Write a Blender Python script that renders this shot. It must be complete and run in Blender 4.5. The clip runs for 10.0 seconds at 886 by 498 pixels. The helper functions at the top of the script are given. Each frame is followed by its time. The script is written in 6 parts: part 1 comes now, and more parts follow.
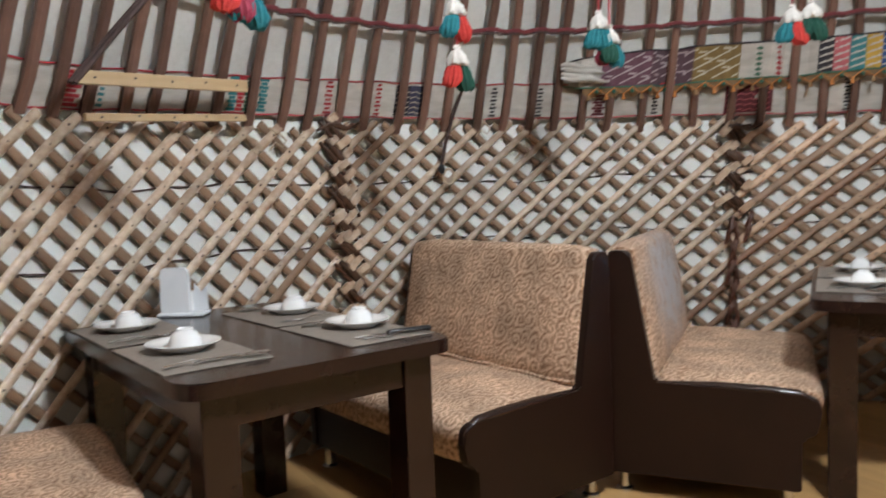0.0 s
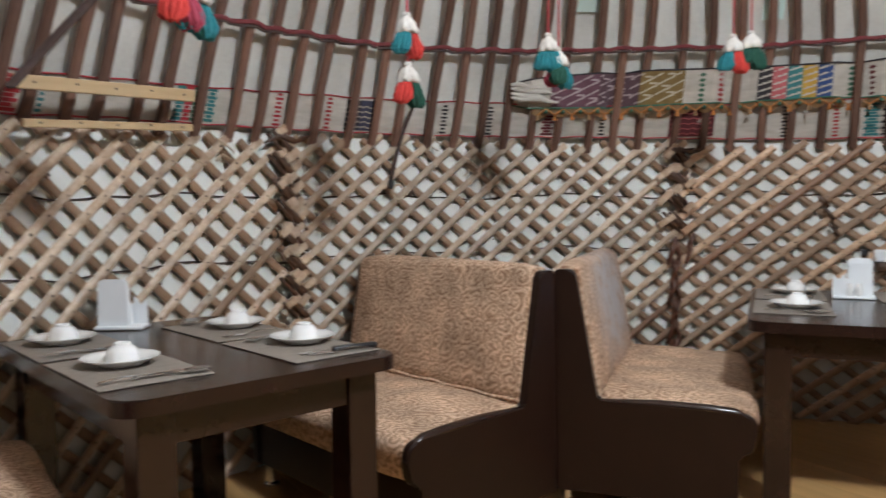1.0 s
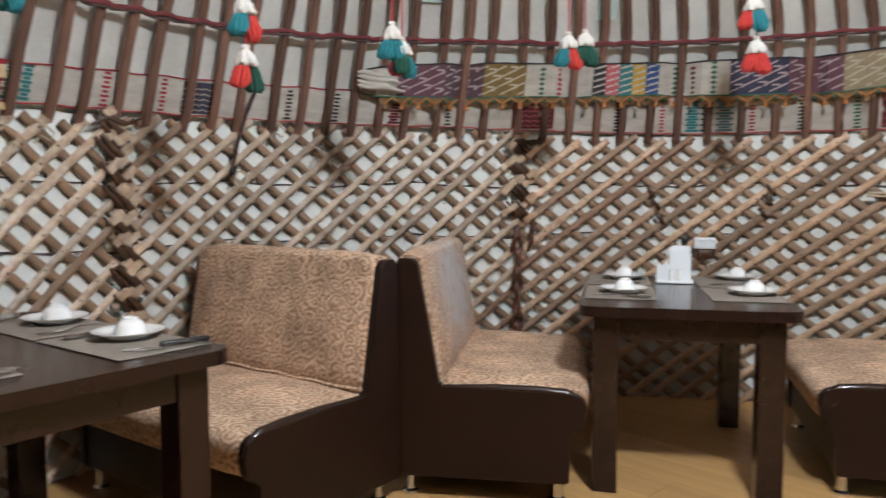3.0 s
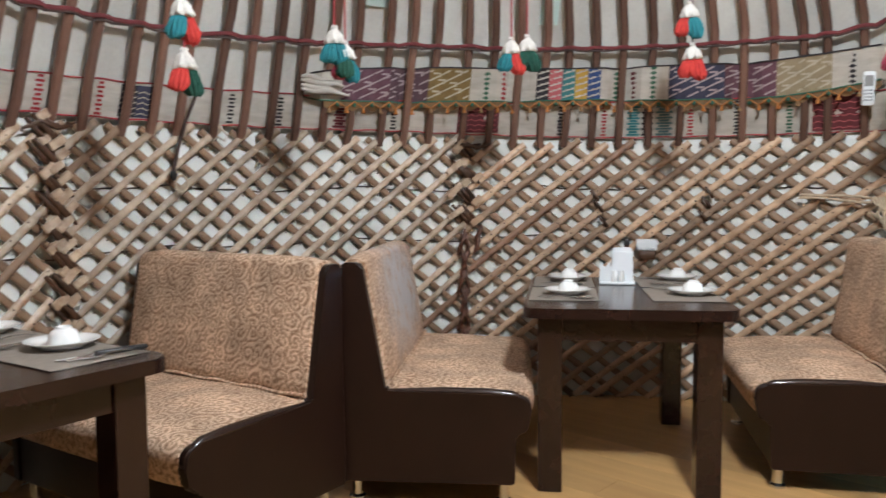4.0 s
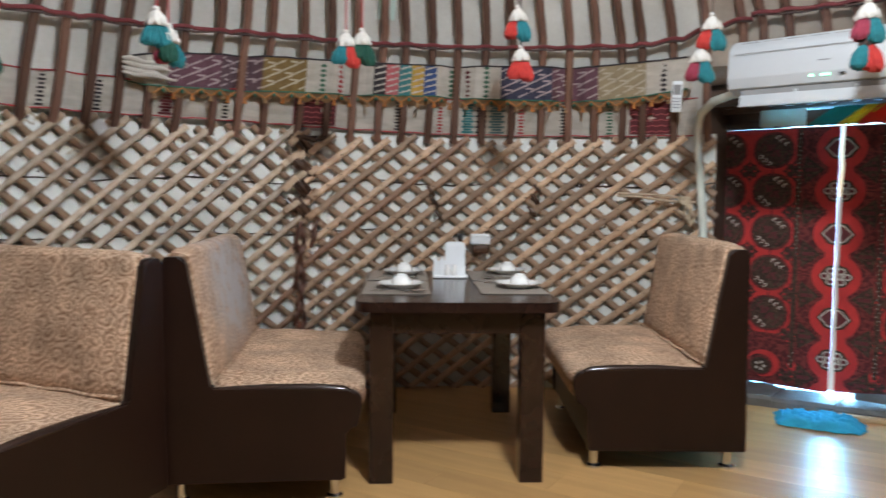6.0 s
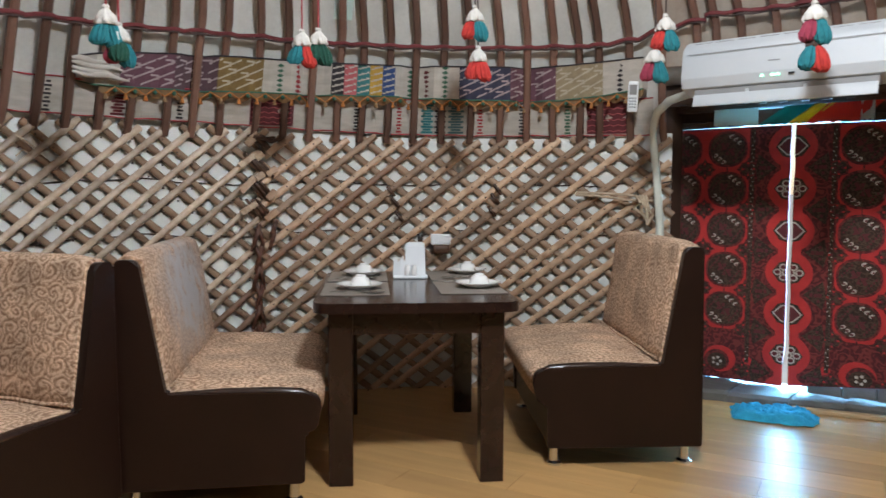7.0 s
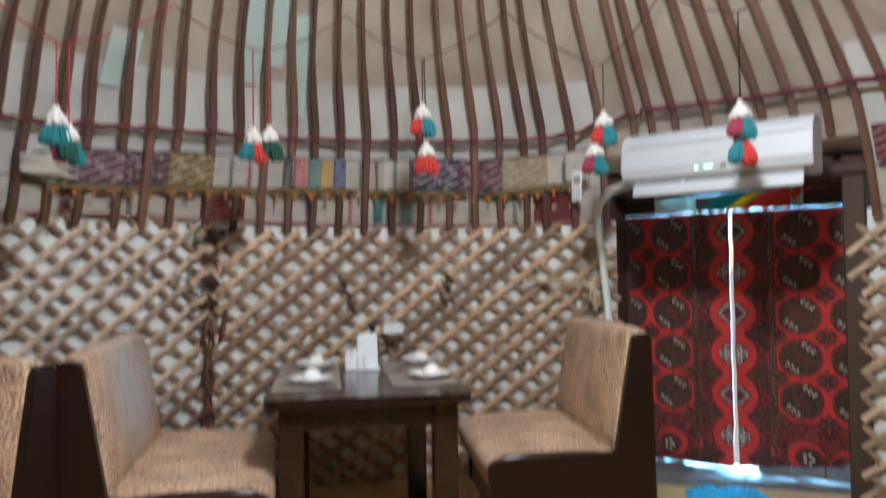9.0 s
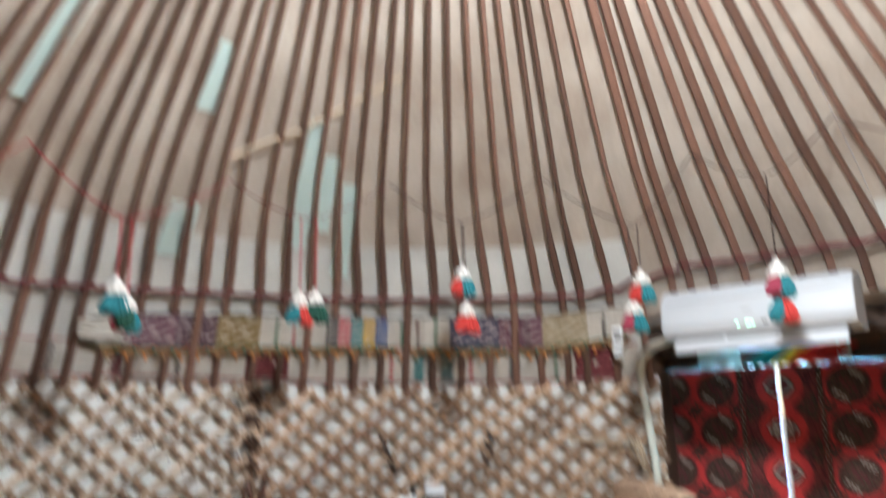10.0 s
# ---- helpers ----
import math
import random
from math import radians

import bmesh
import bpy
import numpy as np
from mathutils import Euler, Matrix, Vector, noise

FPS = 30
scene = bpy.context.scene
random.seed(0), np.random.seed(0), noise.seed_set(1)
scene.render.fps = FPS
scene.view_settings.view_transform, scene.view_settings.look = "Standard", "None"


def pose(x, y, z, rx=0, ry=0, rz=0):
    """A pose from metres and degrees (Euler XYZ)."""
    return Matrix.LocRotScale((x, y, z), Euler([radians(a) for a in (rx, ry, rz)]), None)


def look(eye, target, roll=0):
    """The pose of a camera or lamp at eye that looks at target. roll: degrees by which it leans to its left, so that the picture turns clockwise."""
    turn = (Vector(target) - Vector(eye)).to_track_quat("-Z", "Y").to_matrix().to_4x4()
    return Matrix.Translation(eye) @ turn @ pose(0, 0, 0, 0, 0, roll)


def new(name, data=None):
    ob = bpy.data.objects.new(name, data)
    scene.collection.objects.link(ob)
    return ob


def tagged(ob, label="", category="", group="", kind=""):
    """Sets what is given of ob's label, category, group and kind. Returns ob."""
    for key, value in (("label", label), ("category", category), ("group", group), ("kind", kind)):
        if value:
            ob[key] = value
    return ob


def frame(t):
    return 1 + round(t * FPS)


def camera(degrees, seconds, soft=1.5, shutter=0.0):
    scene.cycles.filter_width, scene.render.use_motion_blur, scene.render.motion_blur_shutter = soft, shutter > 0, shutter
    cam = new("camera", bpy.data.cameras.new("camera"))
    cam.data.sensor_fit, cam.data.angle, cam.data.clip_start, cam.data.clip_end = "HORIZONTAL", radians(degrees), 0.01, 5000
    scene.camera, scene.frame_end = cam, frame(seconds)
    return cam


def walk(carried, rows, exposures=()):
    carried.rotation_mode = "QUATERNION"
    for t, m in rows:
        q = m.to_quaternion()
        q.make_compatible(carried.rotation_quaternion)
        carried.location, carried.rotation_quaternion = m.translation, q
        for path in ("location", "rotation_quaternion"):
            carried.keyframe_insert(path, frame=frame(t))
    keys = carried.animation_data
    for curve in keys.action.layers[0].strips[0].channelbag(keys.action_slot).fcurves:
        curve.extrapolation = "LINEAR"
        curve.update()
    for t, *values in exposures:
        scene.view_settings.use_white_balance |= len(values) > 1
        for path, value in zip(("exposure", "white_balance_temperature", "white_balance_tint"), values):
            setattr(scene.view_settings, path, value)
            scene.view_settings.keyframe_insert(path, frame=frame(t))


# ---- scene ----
cam = camera(61.0, 10.0, shutter=1.4)
PATH = [
    (0, (0.503, -0.24, 1.136), (0.364, 1.75, 0.994), -1.9),
    (0.5, (0.503, -0.241, 1.14), (0.428, 1.755, 1.028), -1.3),
    (1, (0.507, -0.238, 1.143), (0.504, 1.759, 1.036), -0.6),
    (1.5, (0.523, -0.231, 1.139), (0.616, 1.763, 1.011), -0.7),
    (2, (0.537, -0.235, 1.148), (0.732, 1.751, 1.017), -0.8),
    (2.5, (0.556, -0.236, 1.146), (0.838, 1.739, 1.007), -0.6),
    (3, (0.568, -0.238, 1.153), (0.934, 1.723, 1.007), -0.1),
    (4.5, (0.6, -0.25, 1.152), (1.147, 1.669, 1.021), -0.7),
    (5, (0.609, -0.25, 1.154), (1.234, 1.645, 1.018), -0.5),
    (5.5, (0.627, -0.259, 1.155), (1.395, 1.581, 1.006), 0.3),
    (7, (0.671, -0.275, 1.154), (1.623, 1.478, 1.003), 0.2),
    (7.5, (0.671, -0.275, 1.158), (1.653, 1.461, 1.005), 0.2),
    (8, (0.674, -0.282, 1.155), (1.68, 1.441, 1.011), -0.1),
    (8.5, (0.676, -0.289, 1.176), (1.706, 1.423, 1.074), -0.9),
    (9, (0.665, -0.307, 1.194), (1.726, 1.387, 1.259), -0.8),
    (9.5, (0.649, -0.326, 1.226), (1.683, 1.372, 1.442), -1.0),
    (10, (0.624, -0.351, 1.251), (1.58, 1.348, 1.7), -1.2),
]
EXPOSURE = [(0, -0.08), (0.5, -0.1), (1, -0.2), (2, -0.2), (3, -0.06), (4.5, 0.13), (5, 0.24), (5.5, 0.0), (7, -0.24), (7.5, -0.24), (8, -0.22), (8.5, -0.26), (9, -0.2), (9.5, -0.16), (10, 0.1)]
walk(cam, [(t, look(eye, target, roll)) for t, eye, target, roll in PATH], EXPOSURE)

# ---- world and light ----
CX, CY, R = 1.58, 1.00, 2.66          # yurt centre and lattice radius
FLOOR = 0.05                          # top of the planks
world = bpy.data.worlds.new("sky")
scene.world = world
world.use_nodes = True
wn = world.node_tree.nodes
sky = wn.new("ShaderNodeTexSky")
sky.sky_type, sky.sun_disc = "NISHITA", False
sky.sun_elevation, sky.sun_rotation = radians(48), radians(25)
world.node_tree.links.new(sky.outputs[0], wn["Background"].inputs[0])
wn["Background"].inputs[1].default_value = 0.15
sun = new("sun", bpy.data.lights.new("sun", "SUN"))
sun.data.energy, sun.data.angle, sun.data.color = 4.0, radians(0.5), (1, 0.95, 0.86)
sun.matrix_world = look((0, 0, 0), (-0.40, -0.80, -1.0))
crown = new("skylight", bpy.data.lights.new("skylight", "AREA"))
crown.data.shape, crown.data.size, crown.data.energy, crown.data.color = "DISK", 1.1, 9.0, (0.84, 0.96, 1.0)
crown.matrix_world = pose(CX, CY, 3.62)
# Main light out of view, placed by the table shadows; its fixture is invented.
bulb = new("unseen_lamp_light", bpy.data.lights.new("unseen_lamp_light", "POINT"))
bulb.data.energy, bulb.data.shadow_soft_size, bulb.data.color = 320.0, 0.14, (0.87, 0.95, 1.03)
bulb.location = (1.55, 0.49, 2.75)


# ---- materials ----
def mat(name, c1, c2=None, rough=0.6, metal=0.0, scale=8.0, bump=0.0, stretch=(1, 1, 1), vary=0.0, fine=60.0, island=False, spec=0.5):
    """Two-scale noise between two colours, with fine relief."""
    m = bpy.data.materials.new(name)
    m.use_nodes = True
    nt = m.node_tree
    n, l = nt.nodes, nt.links
    b = n["Principled BSDF"]
    b.inputs["Roughness"].default_value, b.inputs["Metallic"].default_value = rough, metal
    b.inputs["Specular IOR Level"].default_value = spec
    tc, mp = n.new("ShaderNodeTexCoord"), n.new("ShaderNodeMapping")
    mp.inputs["Scale"].default_value = stretch
    l.new(tc.outputs["Object"], mp.inputs[0])
    a, f = n.new("ShaderNodeTexNoise"), n.new("ShaderNodeTexNoise")
    a.inputs["Scale"].default_value, f.inputs["Scale"].default_value = scale, fine
    a.inputs["Detail"].default_value, f.inputs["Detail"].default_value = 5, 3
    l.new(mp.outputs[0], a.inputs["Vector"]), l.new(mp.outputs[0], f.inputs["Vector"])
    mix, sm = n.new("ShaderNodeMix"), n.new("ShaderNodeMath")
    mix.data_type = "RGBA"
    sm.operation = "MULTIPLY_ADD"
    sm.inputs[1].default_value, sm.use_clamp = 0.45, True
    sub = n.new("ShaderNodeMath")
    sub.operation, sub.inputs[1].default_value = "MULTIPLY_ADD", 1.6
    sub.inputs[2].default_value = -0.52
    l.new(a.outputs[0], sub.inputs[0])
    l.new(f.outputs[0], sm.inputs[0]), l.new(sub.outputs[0], sm.inputs[2])
    l.new(sm.outputs[0], mix.inputs["Factor"])
    mix.inputs["A"].default_value = (*c1, 1)
    mix.inputs["B"].default_value = (*(c2 or [v * 0.8 for v in c1]), 1)
    out = mix.outputs["Result"]
    if vary:
        oi, hsv, mr = n.new("ShaderNodeObjectInfo"), n.new("ShaderNodeHueSaturation"), n.new("ShaderNodeMapRange")
        rnd = oi.outputs["Random"]
        if island:
            rnd = n.new("ShaderNodeNewGeometry").outputs["Random Per Island"]
        mr.inputs["To Min"].default_value, mr.inputs["To Max"].default_value = 1 - vary, 1 + vary
        l.new(rnd, mr.inputs["Value"]), l.new(mr.outputs[0], hsv.inputs["Value"]), l.new(out, hsv.inputs["Color"])
        out = hsv.outputs[0]
    l.new(out, b.inputs["Base Color"])
    if bump:
        bp = n.new("ShaderNodeBump")
        bp.inputs["Strength"].default_value, bp.inputs["Distance"].default_value = bump, 0.004
        l.new(f.outputs[0], bp.inputs["Height"]), l.new(bp.outputs[0], b.inputs["Normal"])
    return m


M = {}
M["bar_pale"] = mat("lattice_wood_pale", (0.62, 0.50, 0.37), (0.25, 0.15, 0.09), 0.28, scale=15, bump=0.3, vary=0.22)
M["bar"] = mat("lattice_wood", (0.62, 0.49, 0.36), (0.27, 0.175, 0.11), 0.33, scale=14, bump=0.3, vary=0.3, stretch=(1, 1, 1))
M["bar_warm"] = mat("lattice_wood_warm", (0.62, 0.44, 0.295), (0.28, 0.16, 0.092), 0.36, scale=14, bump=0.3, vary=0.28)
M["bar_red"] = mat("lattice_wood_chestnut", (0.25, 0.135, 0.078), (0.15, 0.078, 0.044), 0.45, scale=5, bump=0.3, vary=0.2)
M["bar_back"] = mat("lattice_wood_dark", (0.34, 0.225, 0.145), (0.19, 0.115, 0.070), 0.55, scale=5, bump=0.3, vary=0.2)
M["rafter"] = mat("rafter_wood", (0.185, 0.098, 0.068), (0.108, 0.054, 0.039), 0.5, scale=4, bump=0.2, vary=0.4)
M["canvas"] = mat("canvas", (0.78, 0.79, 0.755), (0.66, 0.665, 0.63), 0.85, scale=2.2, bump=0.25, fine=140)
M["floor"] = mat("laminate", (0.60, 0.365, 0.15), (0.44, 0.25, 0.095), 0.36, scale=3, bump=0.05, stretch=(0.6, 6, 1), vary=0.16)
M["table"] = mat("dark_table_wood", (0.024, 0.0105, 0.0078), (0.014, 0.0062, 0.0047), 0.15, scale=6, bump=0.05, stretch=(2, 14, 2), spec=0.42)
M["leather"] = mat("brown_leatherette", (0.019, 0.0079, 0.0053), (0.0115, 0.0048, 0.0033), 0.36, scale=5, bump=0.25, fine=220, spec=0.27)
M["fabric"] = mat("beige_fabric", (0.42, 0.27, 0.15), (0.22, 0.125, 0.065), 0.8, scale=26, bump=0.3, fine=90)
M["steel"] = mat("chromed_steel", (0.75, 0.74, 0.72), (0.6, 0.6, 0.6), 0.18, 1.0)
M["china"] = mat("white_china", (0.82, 0.82, 0.80), (0.78, 0.78, 0.77), 0.12)
M["mat"] = mat("woven_placemat", (0.30, 0.26, 0.22), (0.22, 0.19, 0.16), 0.6, scale=40, bump=0.2, fine=300)
M["plastic"] = mat("white_plastic", (0.77, 0.80, 0.82), (0.73, 0.76, 0.78), 0.35)
M["unit_white"] = mat("ageing_white_plastic", (0.52, 0.545, 0.565), (0.47, 0.495, 0.515), 0.5, scale=3, bump=0.05)
M["carpet_red"] = mat("red_carpet", (0.64, 0.048, 0.045), (0.42, 0.030, 0.030), 0.95, scale=14, bump=0.5, fine=260)
M["carpet_dark"] = mat("maroon_carpet", (0.12, 0.022, 0.022), (0.075, 0.016, 0.016), 0.95, scale=14, bump=0.5, fine=260)


# ---- builders ----
def part(name, bm, material, parent=None, label="", smooth=None):
    """Link a bmesh as one mesh object under a thing or a part."""
    me = bpy.data.meshes.new(name)
    bm.normal_update()
    bm.to_mesh(me)
    bm.free()
    if smooth:
        me.polygons.foreach_set("use_smooth", [True] * len(me.polygons))
        me.set_sharp_from_angle(angle=radians(smooth))
    if material:
        me.materials.append(material)
    ob = new(name, me)
    if parent:
        ob.parent = parent
    if label:
        ob["label"] = label
    return ob


def thing(name, m, label, category, group="", kind=""):
    ob = new(name)
    ob.matrix_world = m
    ob.empty_display_size = 0.05
    return tagged(ob, label, category, group, kind)


def box(bm, x0, x1, y0, y1, z0, z1, bev=0.0, seg=2, m=None):
    r = bmesh.ops.create_cube(bm, size=1)
    vs = r["verts"]
    for v in vs:
        v.co = Vector(((x0 + x1) / 2 + v.co.x * (x1 - x0), (y0 + y1) / 2 + v.co.y * (y1 - y0), (z0 + z1) / 2 + v.co.z * (z1 - z0)))
    if bev:
        es = list({e for v in vs for e in v.link_edges})
        rb = bmesh.ops.bevel(bm, geom=es, offset=bev, segments=seg, affect="EDGES", profile=0.5)
        vs = list({v for f in rb["faces"] for v in f.verts} | {v for v in vs if v.is_valid})
    if m is not None:
        bmesh.ops.transform(bm, matrix=m, verts=[v for v in vs if v.is_valid])
    return bm


def cyl(bm, p, q, r0, r1=None, n=12, caps=True):
    p, q = Vector(p), Vector(q)
    d = q - p
    m = Matrix.Translation((p + q) / 2) @ d.to_track_quat("Z", "Y").to_matrix().to_4x4()
    bmesh.ops.create_cone(bm, cap_ends=caps, segments=n, radius1=r0, radius2=r0 if r1 is None else r1, depth=d.length, matrix=m)
    return bm


def lathe(bm, prof, n=32, m=None, closed=False):
    """Turn (r, z) round the z axis."""
    rings = []
    for r, z in prof:
        if r < 1e-6:
            rings.append([bm.verts.new((0, 0, z))])
        else:
            rings.append([bm.verts.new((r * math.cos(2 * math.pi * k / n), r * math.sin(2 * math.pi * k / n), z)) for k in range(n)])
    pairs = list(zip(rings, rings[1:])) + ([(rings[-1], rings[0])] if closed else [])
    for a, b in pairs:
        for k in range(n):
            q = [a[k % len(a)], a[(k + 1) % len(a)], b[(k + 1) % len(b)], b[k % len(b)]]
            q = list(dict.fromkeys(q))
            if len(q) > 2:
                bm.faces.new(q)
    if m is not None:
        bmesh.ops.transform(bm, matrix=m, verts=[v for r in rings for v in r])
    return bm


def tube(bm, pts, r, n=8, cap=True):
    """A round cord through points."""
    pts = [Vector(p) for p in pts]
    rings = []
    for i, p in enumerate(pts):
        d = (pts[min(i + 1, len(pts) - 1)] - pts[max(i - 1, 0)]).normalized()
        q = d.to_track_quat("Z", "Y")
        rr = r[i] if isinstance(r, (list, tuple)) else r
        rings.append([bm.verts.new(p + q @ Vector((rr * math.cos(2 * math.pi * k / n), rr * math.sin(2 * math.pi * k / n), 0))) for k in range(n)])
    for a, b in zip(rings, rings[1:]):
        for k in range(n):
            bm.faces.new((a[k], a[(k + 1) % n], b[(k + 1) % n], b[k]))
    if cap:
        bm.faces.new(rings[0][::-1]), bm.faces.new(rings[-1])
    return bm


def prism(bm, outline, x0, x1):
    """A (y, z) outline drawn out along x."""
    a = [bm.verts.new((x0, y, z)) for y, z in outline]
    b = [bm.verts.new((x1, y, z)) for y, z in outline]
    n = len(outline)
    fs = [bm.faces.new(a[::-1]), bm.faces.new(b)]
    fs += [bm.faces.new((a[k], a[(k + 1) % n], b[(k + 1) % n], b[k])) for k in range(n)]
    return fs


def rounded(pts, radii, seg=5):
    """A polygon with rounded corners."""
    out = []
    n = len(pts)
    for i, p in enumerate(pts):
        p, a, b = Vector(p), Vector(pts[i - 1]), Vector(pts[(i + 1) % n])
        r = radii[i] if isinstance(radii, (list, tuple)) else radii
        if r <= 0:
            out.append(tuple(p))
            continue
        da, db = (a - p).normalized(), (b - p).normalized()
        half = da.angle(db) / 2
        t = min(r / math.tan(half), 0.49 * (a - p).length, 0.49 * (b - p).length)
        p0, p1 = p + da * t, p + db * t
        for k in range(seg + 1):
            s = k / seg
            out.append(tuple(p0 * (1 - s) ** 2 + p * 2 * s * (1 - s) + p1 * s * s))
    return out


def polar(az, r, z):
    a = radians(az)
    return Vector((CX + r * math.sin(a), CY + r * math.cos(a), z))



def ramp_mat(name, kind, scale, stops, rough=0.8, bump=0.3, warp=0.0, fine=200.0, coord="Object", stretch=(1, 1, 1), worn=None, grit=0.35, curl=0.0):
    """A patterned cloth: stops are (place, colour) on a wave or noise field."""
    m = bpy.data.materials.new(name)
    m.use_nodes = True
    n, l = m.node_tree.nodes, m.node_tree.links
    b = n["Principled BSDF"]
    b.inputs["Roughness"].default_value = rough
    tc, mp = n.new("ShaderNodeTexCoord"), n.new("ShaderNodeMapping")
    mp.inputs["Scale"].default_value = stretch
    l.new(tc.outputs[coord], mp.inputs[0])
    a = n.new("ShaderNodeTexNoise")
    a.inputs["Scale"].default_value, a.inputs["Detail"].default_value = scale, 1.0
    a.inputs["Distortion"].default_value = warp
    l.new(mp.outputs[0], a.inputs["Vector"])
    mu, si = n.new("ShaderNodeMath"), n.new("ShaderNodeMath")
    mu.operation, mu.inputs[1].default_value = "MULTIPLY", kind
    si.operation = "SINE"
    l.new(a.outputs[0], mu.inputs[0]), l.new(mu.outputs[0], si.inputs[0])
    wave = si.outputs[0]
    if curl:
        # one spiral in each cell, running on from the back over the seat
        def math_node(op, a, b=None, c=None):
            q = n.new("ShaderNodeMath")
            q.operation = op
            for k, v in enumerate((a, b, c)):
                if isinstance(v, (int, float)):
                    q.inputs[k].default_value = v
                elif v is not None:
                    l.new(v, q.inputs[k])
            return q.outputs[0]

        sep, com, ns, vo = n.new("ShaderNodeSeparateXYZ"), n.new("ShaderNodeCombineXYZ"), n.new("ShaderNodeTexNoise"), n.new("ShaderNodeTexVoronoi")
        ns.inputs["Scale"].default_value, ns.inputs["Detail"].default_value = 9.0, 2.0
        l.new(tc.outputs["Object"], sep.inputs[0]), l.new(tc.outputs["Object"], ns.inputs["Vector"])
        bend = math_node("MULTIPLY_ADD", ns.outputs[0], 1.3, -0.65)
        u = math_node("MULTIPLY_ADD", sep.outputs["X"], curl, bend)
        v = math_node("MULTIPLY_ADD", math_node("SUBTRACT", sep.outputs["Y"], sep.outputs["Z"]), curl * 0.86, bend)
        l.new(u, com.inputs[0]), l.new(v, com.inputs[1])
        vo.voronoi_dimensions = "2D"
        vo.inputs["Scale"].default_value, vo.inputs["Randomness"].default_value = 1.0, 0.85
        l.new(com.outputs[0], vo.inputs["Vector"])
        ctr, rgb = n.new("ShaderNodeSeparateXYZ"), n.new("ShaderNodeSeparateColor")
        l.new(vo.outputs["Position"], ctr.inputs[0]), l.new(vo.outputs["Color"], rgb.inputs[0])
        ang = math_node("ARCTAN2", math_node("SUBTRACT", v, ctr.outputs["Y"]), math_node("SUBTRACT", u, ctr.outputs["X"]))
        hand = math_node("MULTIPLY_ADD", math_node("GREATER_THAN", rgb.outputs[0], 0.5), 2.0, -1.0)
        arms = math_node("MULTIPLY_ADD", math_node("GREATER_THAN", rgb.outputs[2], 0.6), 1.0, 1.0)
        turn = math_node("MULTIPLY", math_node("MULTIPLY", ang, hand), arms)
        ph = math_node("ADD", math_node("MULTIPLY_ADD", vo.outputs["Distance"], 19.0, turn), math_node("MULTIPLY", rgb.outputs[1], 6.283))
        wave = math_node("ADD", math_node("MULTIPLY", math_node("SINE", ph), 0.66), math_node("MULTIPLY", si.outputs[0], 0.48))
    ha = n.new("ShaderNodeMath")
    ha.operation, ha.inputs[1].default_value, ha.inputs[2].default_value = "MULTIPLY_ADD", 0.5, 0.5
    l.new(wave, ha.inputs[0])
    f, g = n.new("ShaderNodeTexNoise"), n.new("ShaderNodeTexNoise")
    f.inputs["Scale"].default_value, g.inputs["Scale"].default_value = fine, 7.0 if curl else 3.0
    l.new(tc.outputs["Object"], f.inputs["Vector"]), l.new(tc.outputs["Object"], g.inputs["Vector"])
    ad = n.new("ShaderNodeMath")
    ad.operation, ad.inputs[1].default_value = "MULTIPLY_ADD", grit
    l.new(f.outputs[0], ad.inputs[0]), l.new(ha.outputs[0], ad.inputs[2])
    cr = n.new("ShaderNodeValToRGB")
    while len(cr.color_ramp.elements) < len(stops):
        cr.color_ramp.elements.new(0.5)
    for e, (p, c) in zip(cr.color_ramp.elements, stops):
        e.position, e.color = p, (*c, 1)
    l.new(ad.outputs[0], cr.inputs[0])
    hs, mr = n.new("ShaderNodeHueSaturation"), n.new("ShaderNodeMapRange")
    mr.inputs["From Min"].default_value, mr.inputs["From Max"].default_value = 0.3, 0.7
    mr.inputs["To Min"].default_value, mr.inputs["To Max"].default_value = (0.74, 1.20) if curl else (0.82, 1.15)
    l.new(g.outputs[0], mr.inputs["Value"]), l.new(mr.outputs[0], hs.inputs["Value"]), l.new(cr.outputs[0], hs.inputs["Color"])
    out = hs.outputs[0]
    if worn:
        # rubbed patch with a daylight sheen put into its colour: centre, half sizes, colour
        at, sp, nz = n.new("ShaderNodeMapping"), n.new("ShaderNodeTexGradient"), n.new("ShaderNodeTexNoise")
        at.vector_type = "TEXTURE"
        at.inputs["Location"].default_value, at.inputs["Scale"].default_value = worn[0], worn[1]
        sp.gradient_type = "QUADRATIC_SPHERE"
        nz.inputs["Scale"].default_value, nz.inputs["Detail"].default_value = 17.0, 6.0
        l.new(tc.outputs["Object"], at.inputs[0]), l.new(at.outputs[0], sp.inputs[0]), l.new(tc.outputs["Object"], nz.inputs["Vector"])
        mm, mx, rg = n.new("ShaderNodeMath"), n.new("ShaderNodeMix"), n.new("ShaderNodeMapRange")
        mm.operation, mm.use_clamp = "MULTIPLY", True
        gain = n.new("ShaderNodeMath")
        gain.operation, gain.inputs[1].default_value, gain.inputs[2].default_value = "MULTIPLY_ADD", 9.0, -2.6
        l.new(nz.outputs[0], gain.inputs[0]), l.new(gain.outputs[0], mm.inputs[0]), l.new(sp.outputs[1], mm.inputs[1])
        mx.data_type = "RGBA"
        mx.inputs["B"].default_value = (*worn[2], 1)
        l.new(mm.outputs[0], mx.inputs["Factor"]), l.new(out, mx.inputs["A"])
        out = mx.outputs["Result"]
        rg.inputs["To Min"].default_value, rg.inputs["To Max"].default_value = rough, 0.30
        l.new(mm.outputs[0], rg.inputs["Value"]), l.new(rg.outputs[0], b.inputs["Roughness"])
    l.new(out, b.inputs["Base Color"])
